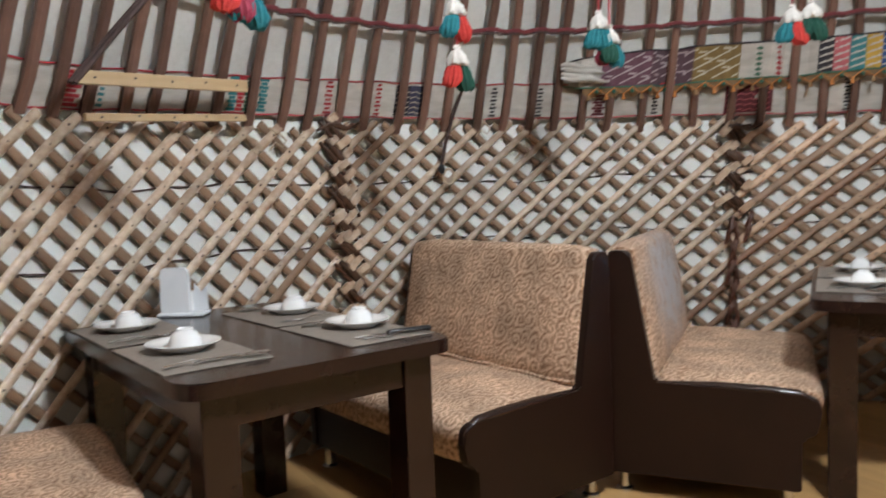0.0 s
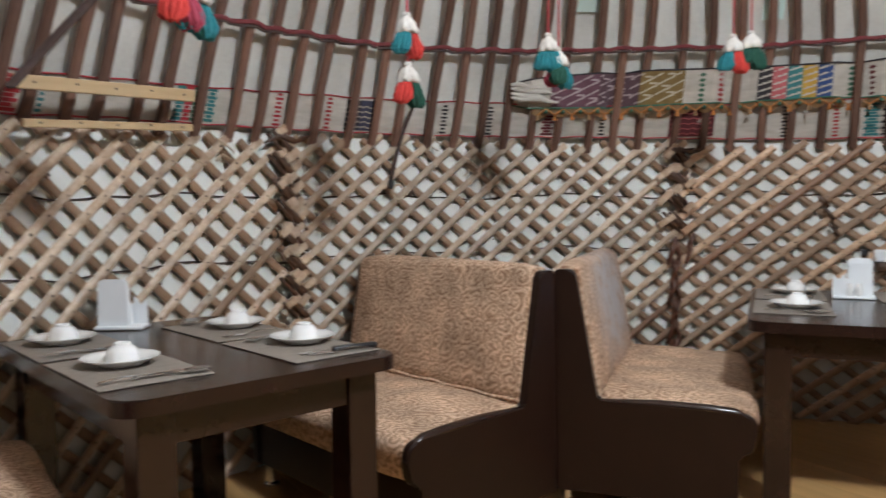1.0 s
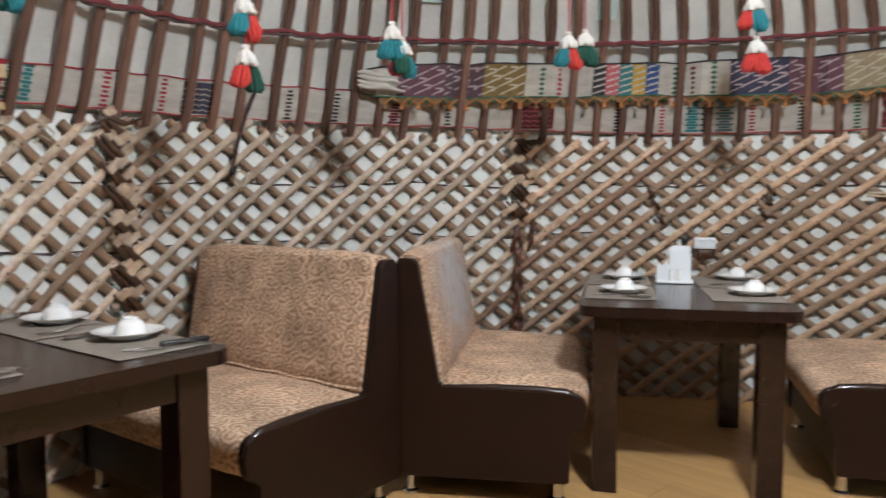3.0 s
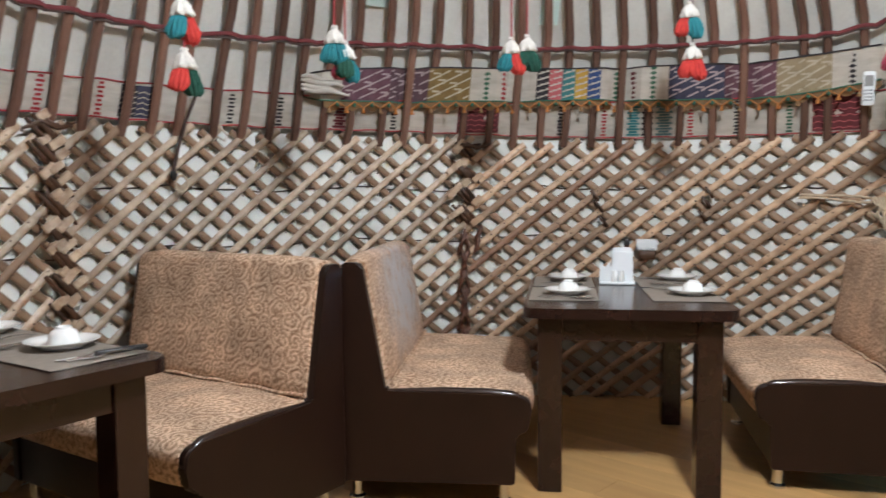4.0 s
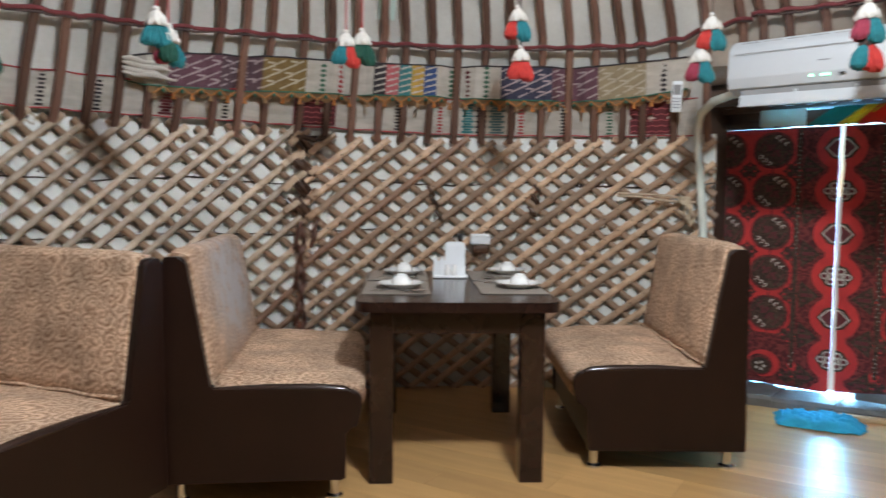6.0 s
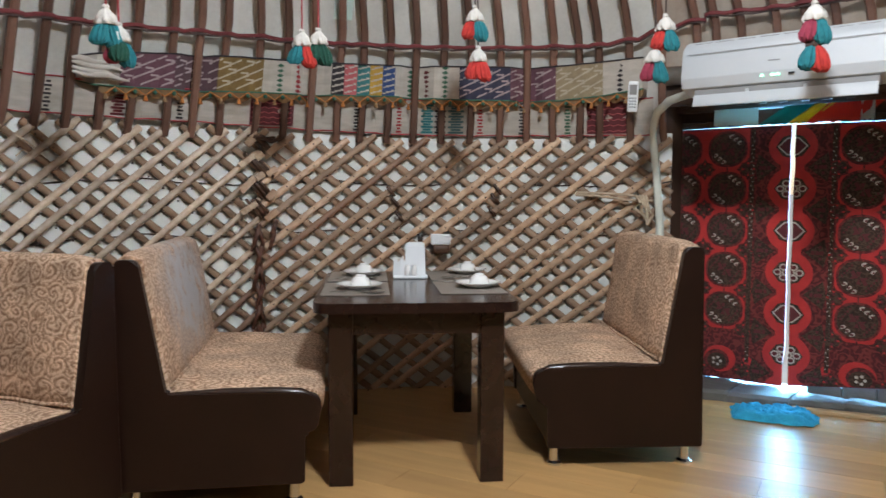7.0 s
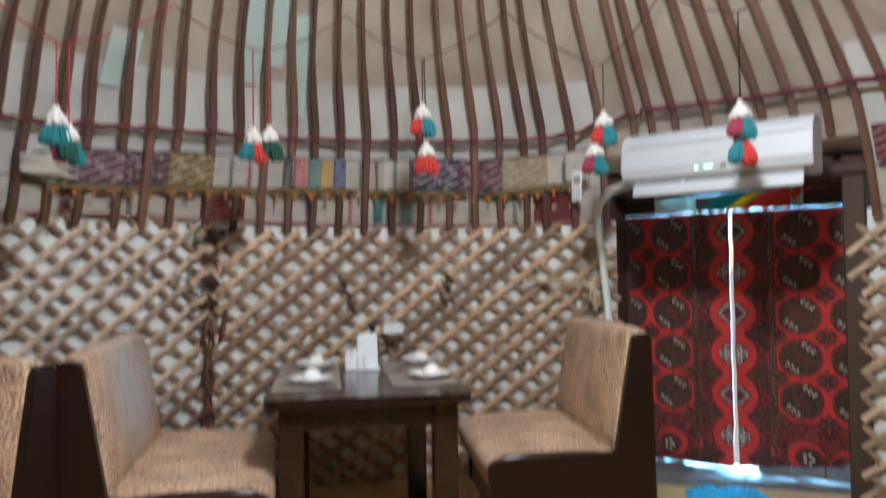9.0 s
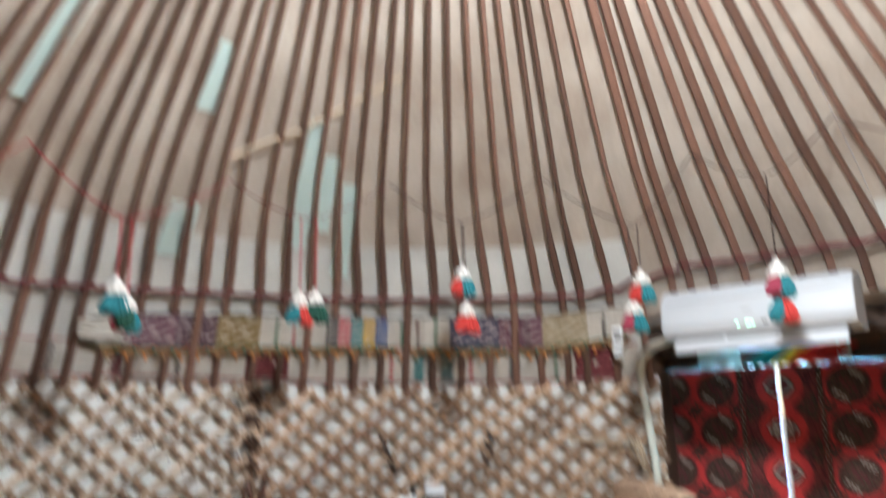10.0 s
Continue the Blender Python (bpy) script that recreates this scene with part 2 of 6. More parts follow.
    bp = n.new("ShaderNodeBump")
    bp.inputs["Strength"].default_value, bp.inputs["Distance"].default_value = bump, 0.003
    l.new(ad.outputs[0], bp.inputs["Height"]), l.new(bp.outputs[0], b.inputs["Normal"])
    return m


def through_light(m, share, tint):
    """Let a thin cloth pass some daylight."""
    n, l = m.node_tree.nodes, m.node_tree.links
    t, mx = n.new("ShaderNodeBsdfTranslucent"), n.new("ShaderNodeMixShader")
    t.inputs[0].default_value = (*tint, 1)
    mx.inputs[0].default_value = share
    l.new(n["Principled BSDF"].outputs[0], mx.inputs[1]), l.new(t.outputs[0], mx.inputs[2])
    l.new(mx.outputs[0], n["Material Output"].inputs[0])
    return m


SCROLL = [(0.0, (0.21, 0.112, 0.062)), (0.48, (0.33, 0.192, 0.116)), (0.86, (0.55, 0.37, 0.246)), (1.0, (0.70, 0.505, 0.36))]
M["fabric"] = ramp_mat("scroll_fabric", 38.0, 22.5, SCROLL, 0.62, 0.35, 1.2, fine=95.0, grit=0.62, curl=17.0)
# the grey of the worn back carries the reflected daylight as paint
M["fabric_worn_sheen"] = ramp_mat("worn_sheen_scroll_fabric", 38.0, 22.5, SCROLL, 0.55, 0.2, 1.2, fine=95.0, grit=0.62, curl=17.0, worn=((0.52, 0.12, 0.75), (0.62, 0.5, 0.38), (0.47, 0.45, 0.46)))
M["leather_shiny"] = mat("polished_leatherette", (0.026, 0.012, 0.009), (0.016, 0.0075, 0.0055), 0.16, scale=5, bump=0.1, spec=0.8)
M["canvas"] = through_light(M["canvas"], 0.02, (0.86, 0.89, 0.88))
M["roof_cloth"] = through_light(mat("roof_canvas", (0.55, 0.485, 0.405), (0.25, 0.178, 0.130), 0.85, scale=2.6, bump=0.3, fine=40), 0.12, (0.86, 0.82, 0.76))
M["skirt_cloth"] = through_light(mat("skirt_canvas", (0.66, 0.65, 0.60), (0.42, 0.40, 0.36), 0.85, scale=3.0, bump=0.3, fine=60), 0.08, (0.86, 0.84, 0.80))
# tint for the spots where daylight glows through single canvas
M["mint_glow"] = through_light(mat("mint_daylight_tint", (0.66, 0.76, 0.71), (0.58, 0.68, 0.64), 0.85, scale=3), 0.4, (0.70, 0.86, 0.82))
M["thong"] = mat("red_leather_thong", (0.125, 0.046, 0.024), (0.050, 0.020, 0.012), 0.4, scale=30, bump=0.3, vary=0.2)
M["strap"] = mat("leather_strap", (0.080, 0.036, 0.017), (0.034, 0.016, 0.009), 0.4, scale=26, bump=0.3, vary=0.25)
M["cord_red"] = mat("red_cord", (0.17, 0.026, 0.030), (0.10, 0.02, 0.02), 0.8, scale=40, bump=0.5)
M["cord_bright"] = mat("scarlet_cord", (0.42, 0.055, 0.065), (0.28, 0.035, 0.04), 0.8, scale=40, bump=0.5)
M["cord_dark"] = mat("dark_cord", (0.07, 0.04, 0.035), (0.045, 0.028, 0.022), 0.8, scale=40, bump=0.4)
M["rope"] = mat("pale_rope", (0.52, 0.42, 0.30), (0.38, 0.29, 0.20), 0.85, scale=60, bump=0.6)
M["pine"] = mat("planed_pine", (0.52, 0.38, 0.22), (0.42, 0.29, 0.15), 0.5, scale=2.5, bump=0.1, stretch=(2, 20, 20))
M["wool_white"] = mat("white_wool", (0.78, 0.75, 0.70), (0.60, 0.57, 0.52), 0.95, scale=60, bump=1.0, fine=260)
M["wool_red"] = mat("red_wool", (0.62, 0.055, 0.040), (0.42, 0.03, 0.03), 0.95, scale=50, bump=1.0, fine=260)
M["wool_teal"] = mat("teal_wool", (0.025, 0.22, 0.25), (0.012, 0.13, 0.16), 0.95, scale=50, bump=1.0, fine=260)
M["wool_green"] = mat("green_wool", (0.015, 0.085, 0.055), (0.008, 0.05, 0.035), 0.95, scale=50, bump=1.0, fine=260)
M["wool_rose"] = mat("rose_wool", (0.36, 0.05, 0.085), (0.25, 0.03, 0.06), 0.95, scale=50, bump=1.0, fine=260)
M["band_white"] = mat("woven_white", (0.56, 0.525, 0.465), (0.36, 0.325, 0.275), 0.9, scale=9, bump=0.5, fine=240, stretch=(1, 1, 4))
M["tan_felt"] = mat("ochre_fringe_felt", (0.30, 0.17, 0.08), (0.16, 0.10, 0.05), 0.95, scale=20, bump=0.5)
THREAD = {}
for key, c in {"purple": (0.115, 0.064, 0.076), "plum": (0.15, 0.066, 0.088), "gold": (0.22, 0.142, 0.048), "black": (0.035, 0.03, 0.035), "navy": (0.05, 0.05, 0.085), "pink": (0.50, 0.13, 0.14),
               "teal": (0.05, 0.21, 0.22), "yellow": (0.52, 0.32, 0.06), "blue": (0.04, 0.08, 0.22), "cream": (0.52, 0.45, 0.34), "khaki": (0.34, 0.27, 0.17), "red": (0.40, 0.035, 0.045),
               "maroon": (0.14, 0.03, 0.035), "green": (0.05, 0.14, 0.09), "orange": (0.50, 0.19, 0.05), "grey": (0.22, 0.26, 0.28), "lilac": (0.44, 0.35, 0.35), "slate": (0.11, 0.20, 0.21)}.items():
    THREAD[key] = mat("thread_" + key, c, [v * 0.7 for v in c], 0.95, scale=30, bump=0.6, fine=300)
# dark tone for the wall out of view, chosen to soak up bounced light
M["dark_wall"] = mat("unseen_wall_brown", (0.085, 0.055, 0.04), (0.05, 0.032, 0.024), 0.95, scale=5, bump=0.6, fine=180)
M["sill"] = mat("weathered_sill", (0.17, 0.165, 0.15), (0.08, 0.078, 0.07), 0.7, scale=6, bump=0.5, stretch=(1, 8, 1))
M["door_wood"] = mat("dark_door_wood", (0.085, 0.045, 0.025), (0.05, 0.028, 0.017), 0.7, scale=5, bump=0.4, vary=0.3)
M["cloth_blue"] = mat("blue_towel", (0.04, 0.44, 0.66), (0.02, 0.27, 0.46), 0.95, scale=30, bump=0.8, fine=260)
M["ground"] = mat("dry_ground", (0.40, 0.36, 0.30), (0.30, 0.27, 0.22), 0.95, scale=0.8, bump=0.4)
M["black"] = mat("black_plastic", (0.02, 0.02, 0.022), (0.015, 0.015, 0.016), 0.35)
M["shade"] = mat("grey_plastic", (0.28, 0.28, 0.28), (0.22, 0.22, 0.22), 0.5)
M["bottle"] = mat("brown_bottle", (0.05, 0.02, 0.01), (0.03, 0.012, 0.008), 0.12)
M["pipe"] = mat("pipe_sleeve", (0.68, 0.70, 0.62), (0.58, 0.61, 0.54), 0.5, scale=10)
M["carpet_dark"] = ramp_mat("maroon_carpet_figured", 30.0, 22.0, [(0.0, (0.060, 0.014, 0.014)), (0.45, (0.11, 0.018, 0.020)), (0.75, (0.16, 0.022, 0.024)), (1.0, (0.20, 0.040, 0.035))], 0.95, 0.4, 0.3)
M["pattern"] = ramp_mat("carpet_olive_figured", 30.0, 34.0, [(0.0, (0.028, 0.016, 0.012)), (0.5, (0.050, 0.028, 0.019)), (0.8, (0.075, 0.030, 0.022)), (1.0, (0.085, 0.055, 0.035))], 0.95, 0.4, 0.3)
M["carpet_white"] = mat("carpet_cream", (0.62, 0.57, 0.50), (0.45, 0.40, 0.35), 0.95, scale=20, bump=0.5, fine=260)
lamp_green = bpy.data.materials.new("display_glow")
lamp_green.use_nodes = True
lamp_green.node_tree.nodes["Principled BSDF"].inputs["Emission Color"].default_value = (0.25, 1.0, 0.55, 1)
lamp_green.node_tree.nodes["Principled BSDF"].inputs["Emission Strength"].default_value = 3.0

# ---- structure ----
WALL_TOP = 1.44
PROFILE = [(2.655, 1.425), (2.605, 1.52), (2.55, 1.66), (2.49, 1.80), (2.41, 1.96), (2.30, 2.11), (2.16, 2.26), (1.98, 2.43), (1.2, 3.14), (0.55, 3.72)]
DOOR_AZ = (51.0, 76.0)


def roof_at(z):
    for (r0, z0), (r1, z1) in zip(PROFILE, PROFILE[1:]):
        if z <= z1:
            return r0 + (r1 - r0) * (z - z0) / (z1 - z0)
    return PROFILE[-1][0]


def shell(name, prof, material, a0, a1, label, category, steps=3.0, thick=0.012, smooth=40):
    """A sheet of revolution between two azimuths, with thickness."""
    bm = bmesh.new()
    n = max(2, int((a1 - a0) / steps))
    cols = []
    full = prof + [(r + thick, z) for r, z in prof[::-1]]
    for k in range(n + 1):
        cols.append([bm.verts.new(polar(a0 + (a1 - a0) * k / n, r, z)) for r, z in full])
    m = len(full)
    for a, b in zip(cols, cols[1:]):
        for k in range(m):
            bm.faces.new((a[k], b[k], b[(k + 1) % m], a[(k + 1) % m]))
    bm.faces.new(cols[0]), bm.faces.new(cols[-1][::-1])
    bmesh.ops.recalc_face_normals(bm, faces=bm.faces)
    return tagged(part(name, bm, material, smooth=smooth), label, category, kind="structure")


bm = bmesh.new()
bmesh.ops.create_circle(bm, cap_ends=True, segments=64, radius=900, matrix=Matrix.Translation((CX, CY, -0.16)))
tagged(part("ground", bm, M["ground"]), "bare dry ground outside the tent", "ground", kind="structure")


def floor_edge(r, reach):
    """Outline of the floor: a circle drawn out to the doorway."""
    pts = []
    for k in range(120):
        az = 3.0 * k
        d = (az - 67.5 + 180) % 360 - 180
        rad = r if abs(d) > 13.2 else reach / math.cos(radians(d))
        pts.append(polar(az, rad, 0).xy)
    return pts[::-1]


bm = bmesh.new()
rim = floor_edge(2.73, 2.90)
lo, hi = [bm.verts.new((x, y, -0.15)) for x, y in rim], [bm.verts.new((x, y, FLOOR - 0.012)) for x, y in rim]
bm.faces.new(lo[::-1]), bm.faces.new(hi)
for k in range(len(rim)):
    bm.faces.new((lo[k], lo[(k + 1) % len(rim)], hi[(k + 1) % len(rim)], hi[k]))
floor_ob = tagged(part("floor", bm, M["sill"]), "light honey-coloured laminate plank floor", "floor", kind="structure")
shell("wall_canvas", [(R + 0.026, -0.02), (R + 0.022, 0.4), (R + 0.027, 0.8), (R + 0.023, 1.15), (R + 0.028, 1.47)], M["canvas"], -92.0, DOOR_AZ[0], "white canvas wall behind the lattice", "wall")
shell("wall_canvas", [(R + 0.026, -0.02), (R + 0.022, 0.4), (R + 0.027, 0.8), (R + 0.023, 1.15), (R + 0.028, 1.47)], M["canvas"], DOOR_AZ[1], 121.0, "white canvas wall past the doorway", "wall")
# rear wall out of view, made dark so less light reaches under the tables
shell("wall_felt", [(R + 0.026, -0.02), (R + 0.010, 0.4), (R + 0.024, 0.8), (R + 0.008, 1.15), (R + 0.028, 1.47)], M["dark_wall"], 121.0, 268.0, "unseen dark brown wall added to cut bounced light", "wall")
shell("wall_canvas", [(R + 0.046, -0.02), (R + 0.046, 0.6), (R + 0.048, 1.47)], M["canvas"], 121.0, 268.0, "white canvas outside the unseen dark wall", "wall")
ROOF_EDGE = [(r + 0.05, z + 0.03) for r, z in PROFILE] + [(0.45, 3.82)]
shell("ceiling", [(3.12, 1.72), (2.75, 1.76), (2.56, 1.80)] + ROOF_EDGE[4:], M["roof_cloth"], DOOR_AZ[0] - 1.5, DOOR_AZ[1] + 1.5, "white canvas roof over the doorway", "ceiling")
shell("ceiling", [(r + 0.014, z) for r, z in ROOF_EDGE[4:]], M["roof_cloth"], DOOR_AZ[1] + 1.5, DOOR_AZ[0] + 358.5, "smoke-stained canvas roof stretched over bent poles", "ceiling")
shell("ceiling", ROOF_EDGE[:5] + [(2.335, 2.17)], M["skirt_cloth"], DOOR_AZ[1] + 1.5, DOOR_AZ[0] + 358.5, "cream canvas roof skirt behind the feet of the poles", "ceiling")
# daylight through thin canvas, put in as pale green sheets
for az0, az1, z0, z1 in ((-12.2, -9.6, 2.58, 2.80), (4.3, 7.0, 2.12, 2.62), (7.4, 9.6, 2.2, 2.5), (10.6, 12.8, 2.0, 2.4), (-10.6, -7.2, 2.04, 2.26), (-33.5, -30.4, 2.45, 2.85)):
    n = 8
    shell("ceiling_patch", [(roof_at(z0 + (z1 - z0) * k / n) + 0.038, z0 + (z1 - z0) * k / n + 0.02) for k in range(n + 1)], M["mint_glow"], az0, az1, "pale green patch added for daylight coming through the roof canvas", "patch", 1.0, 0.004)


def bar_mesh(z0, z1, way, r, slope, w, d=0.017, bow=0.0):
    """A flattened bar climbing the wall; azimuth 0 at z0."""
    bm = bmesh.new()
    rings, n = [], max(2, int((z1 - z0) / 0.11))
    tan = math.tan(radians(slope))
    for k in range(n + 1):
        z = z0 + (z1 - z0) * k / n
        a = way * (z - z0) / (tan * R)
        wob = 0.0016 * math.sin(7.0 * z + 3 * bow) + bow * 0.002
        c = Vector((r * math.sin(a), r * math.cos(a), z + wob))
        out = Vector((math.sin(a), math.cos(a), 0))
        t = (Vector((math.cos(a), -math.sin(a), 0)) * way + Vector((0, 0, tan))).normalized()
        side = t.cross(out)
        ww = w * (1 + 0.07 * math.sin(11 * z + 5 * bow))
        rings.append([bm.verts.new(c + side * u * ww / 2 + out * v * d / 2) for u, v in ((-1, 0.15), (-0.80, -0.62), (-0.30, -1.08), (0.30, -1.08), (0.80, -0.62), (1, 0.15), (0.7, 1), (-0.7, 1))])
    for a, b in zip(rings, rings[1:]):
        for k in range(8):
            bm.faces.new((a[k], a[(k + 1) % 8], b[(k + 1) % 8], b[k]))
    bm.faces.new(rings[0][::-1]), bm.faces.new(rings[-1])
    bmesh.ops.recalc_face_normals(bm, faces=bm.faces)
    me = bpy.data.meshes.new("lattice_bar")
    bm.to_mesh(me)
    bm.free()
    me.polygons.foreach_set("use_smooth", [True] * len(me.polygons))
    me.set_sharp_from_angle(angle=radians(50))
    return me


BARS = {}
SECTIONS = [  # azimuths, azimuth of one bar head, pitch, slope, bar width
    (-88.0, -41.6, -46.95, 3.02, 43.0, 0.036),
    (-41.9, 3.0, -37.06, 3.035, 40.0, 0.034),
    (2.6, 51.0, 9.90, 3.155, 37.6, 0.037),
    (76.0, 120.0, 77.0, 3.1, 39.0, 0.035),
]


def lattice_section(a0, a1, head, pitch, slope, w, label, many):
    th = thing("lattice_wall", Matrix.Translation((CX, CY, 0)), label, "lattice", kind="structure")
    tan, rnd = math.tan(radians(slope)), random.Random(int(a0) + 500)
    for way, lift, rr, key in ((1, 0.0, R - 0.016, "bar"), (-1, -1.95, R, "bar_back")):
        for k in range(-60, 61):
            top = head + lift + pitch * k + rnd.uniform(-0.12, 0.12)
            ztop = WALL_TOP + rnd.uniform(-0.012, 0.022) + (0.03 if a0 == -41.9 else 0.0)
            zlo = FLOOR + 0.006
            per = math.degrees(1 / (tan * R)) * way
            # azimuth at z is top - per * (ztop - z)
            zs = sorted((ztop - (top - a0) / per, ztop - (top - a1) / per))
            z0, z1 = max(zlo, zs[0]), min(ztop, zs[1])
            if z1 - z0 < 0.09:
                continue
            cut = round((z1 - z0) / 0.06) * 0.06
            if cut < 0.06:
                continue
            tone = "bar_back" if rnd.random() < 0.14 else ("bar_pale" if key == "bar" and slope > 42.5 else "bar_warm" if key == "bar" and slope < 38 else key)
            if key == "bar" and rnd.random() < (0.35 if 16 < top < 34 else 0.03):
                tone = "bar_red"
            key2 = (way, slope, round(cut * 100), k % 3, w, tone)
            if key2 not in BARS:
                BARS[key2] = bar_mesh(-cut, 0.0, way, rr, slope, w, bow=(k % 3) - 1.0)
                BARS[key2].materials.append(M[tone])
            ob = new("bar", BARS[key2])
            ob.parent = th
            ob.location.z = z1
            ob.rotation_euler.z = -radians(top - per * (ztop - z1 + cut))
    # rawhide knots where the bars cross
    verts, faces = [], []
    per = math.degrees(1 / (tan * R))
    for k in range(-60, 61):
        for i in range(-60, 61):
            ta, tb = head + pitch * k, head - 1.95 + pitch * i
            z, a = WALL_TOP - (ta - tb) / (2 * per), (ta + tb) / 2 + rnd.uniform(-0.05, 0.05)
            if not (a0 + 0.3 < a < a1 - 0.3 and 0.05 < z < WALL_TOP - 0.02):
                continue
            r, z, n = rnd.uniform(0.0035, 0.006), z + rnd.uniform(-0.003, 0.003), len(verts)
            p, t = polar(a, R - 0.0258, z) - Vector((CX, CY, 0)), Vector((math.cos(radians(a)), -math.sin(radians(a)), 0))
            verts += [p + t * r * math.cos(q * math.pi / 3) + Vector((0, 0, r * math.sin(q * math.pi / 3))) for q in range(6)] + [p - Vector((math.sin(radians(a)), math.cos(radians(a)), 0)) * 0.003]
            faces += [(n + q, n + (q + 1) % 6, n + 6) for q in range(6)]
    me = bpy.data.meshes.new("knots")
    me.from_pydata(verts, [], faces)
    me.materials.append(M["cord_dark"])
    ob = new("knots", me)
    ob.parent = th
    ob["kind"] = "stuff"
    return th


names = ["crossed lattice of pale peeled willow bars behind the first table", "crossed lattice of peeled willow bars behind the booth benches",
         "crossed lattice of brown willow bars beside the doorway", "crossed lattice of willow bars past the doorway"]
for row, label in zip(SECTIONS, names):
    lattice_section(*row, label, True)

frame_thing = thing("roof_frame", Matrix.Translation((CX, CY, 0)), "reddish-brown bent wooden roof poles tied to the lattice", "roof frame", kind="structure")


def rafter_mesh(top_r, sway, low=0.0):
    bm = bmesh.new()
    prof = [(r, z) for r, z in PROFILE if r >= top_r and z >= low]
    rings = []
    for i, (r, z) in enumerate(prof):
        (ra, za), (rb, zb) = prof[max(i - 1, 0)], prof[min(i + 1, len(prof) - 1)]
        d = Vector((0, rb - ra, zb - za)).normalized()
        inn = Vector((0, -d.z, d.y))
        drift = -0.070 * max(0.0, z - 1.95) / 1.05
        s = sway * math.sin(i * 0.9) * 0.006 + r * drift
        wide = 0.0195 if i < 6 else 0.0112
        rings.append([bm.verts.new(Vector((s, r, z)) + Vector((1, 0, 0)) * u * wide + inn * v * 0.014) for u, v in ((-1, 0.35), (-0.55, 1), (0.55, 1), (1, 0.35), (0.8, -1), (-0.8, -1))])
    for a, b in zip(rings, rings[1:]):
        for k in range(6):
            bm.faces.new((a[k], a[(k + 1) % 6], b[(k + 1) % 6], b[k]))
    bm.faces.new(rings[0][::-1]), bm.faces.new(rings[-1])
    bmesh.ops.recalc_face_normals(bm, faces=bm.faces)
    me = bpy.data.meshes.new("rafter")
    bm.to_mesh(me)
    bm.free()
    me.materials.append(M["rafter"])
    return me


RAFTERS = [rafter_mesh(0.5, s) for s in (-1, -0.3, 0.4, 1)]
SHORT = rafter_mesh(0.5, 0.2, 1.78)
rr = random.Random(5)
NEAR_AZ = [-71.3, -69.3, -67.0, -64.6, -61.4, -59.2, -56.0, -53.5, -50.2, -47.0, -44.4, -41.3, -38.4, -34.8, -32.0, -29.5, -25.7, -22.9, -20.0, -17.0, -14.0, -11.2, -7.4, -4.6, -1.55, 2.2, 5.45,
           8.4, 11.7, 14.4, 17.5, 20.7, 24.05, 27.5, 31.1, 34.3, 37.5, 40.6, 42.9, 46.5, 50.2, 54.0, 56.1, 58.9, 62.6, 65.6, 68.6, 71.8, 75.0]
RAFTER_AZ = [-162.0 + 3.13 * k + rr.uniform(-0.35, 0.35) for k in range(28)] + NEAR_AZ + [78.2 + 3.13 * k + rr.uniform(-0.35, 0.35) for k in range(38)]
for k, az in enumerate(RAFTER_AZ):
    ob = new("rafter", SHORT if DOOR_AZ[0] < az % 360 < DOOR_AZ[1] + 1 else RAFTERS[(k * 7) % 4])
    ob.parent = frame_thing
    ob.rotation_euler = (0, radians(rr.uniform(-0.15, 0.15)), -radians(az))
bm = bmesh.new()
lathe(bm, [(0.60, 3.62), (0.60, 3.74), (0.52, 3.74), (0.52, 3.62)], 48, None, True)
part("crown_ring", bm, M["rafter"], frame_thing)

# cord that binds the poles together
for zc, mt, rad, label in ((0.0, "cord_red", 0.0095, "dark red cord binding the roof poles"), (0.012, "cord_dark", 0.006, "dark brown cord binding the roof poles")):
    bm = bmesh.new()
    pts = []
    for k, az in enumerate(RAFTER_AZ):
        for da, dr in ((-1.0, 0.0), (-0.35, -0.024), (0.35, -0.024), (1.0, 0.0)):
            low = -0.05 * max(0.0, min(1.0, (-az - 2) / 30.0)) + (0.10 * max(0.0, min(1.0, (az - 44) / 12.0)))
            sag = 0.003 * math.sin(az * 0.9 + zc * 90) - zc
            z = 1.905 + low + sag
            pts.append(polar(az + da, roof_at(z) + dr, z))
    tube(bm, pts, rad, 6)
    tagged(part("binding_cord", bm, M[mt], smooth=60), label, "cord")

# thin wires round the canvas
for z in (1.20, 0.93):
    bm = bmesh.new()
    tube(bm, [polar(a, R + 0.015, z + 0.012 * math.sin(a * 0.31) + 0.006 * math.sin(a * 0.9)) for a in range(78, 410, 2)], 0.0035, 5)
    tagged(part("wall_wire", bm, M["cord_dark"]), "thin dark wire drawn round the canvas wall", "wire")


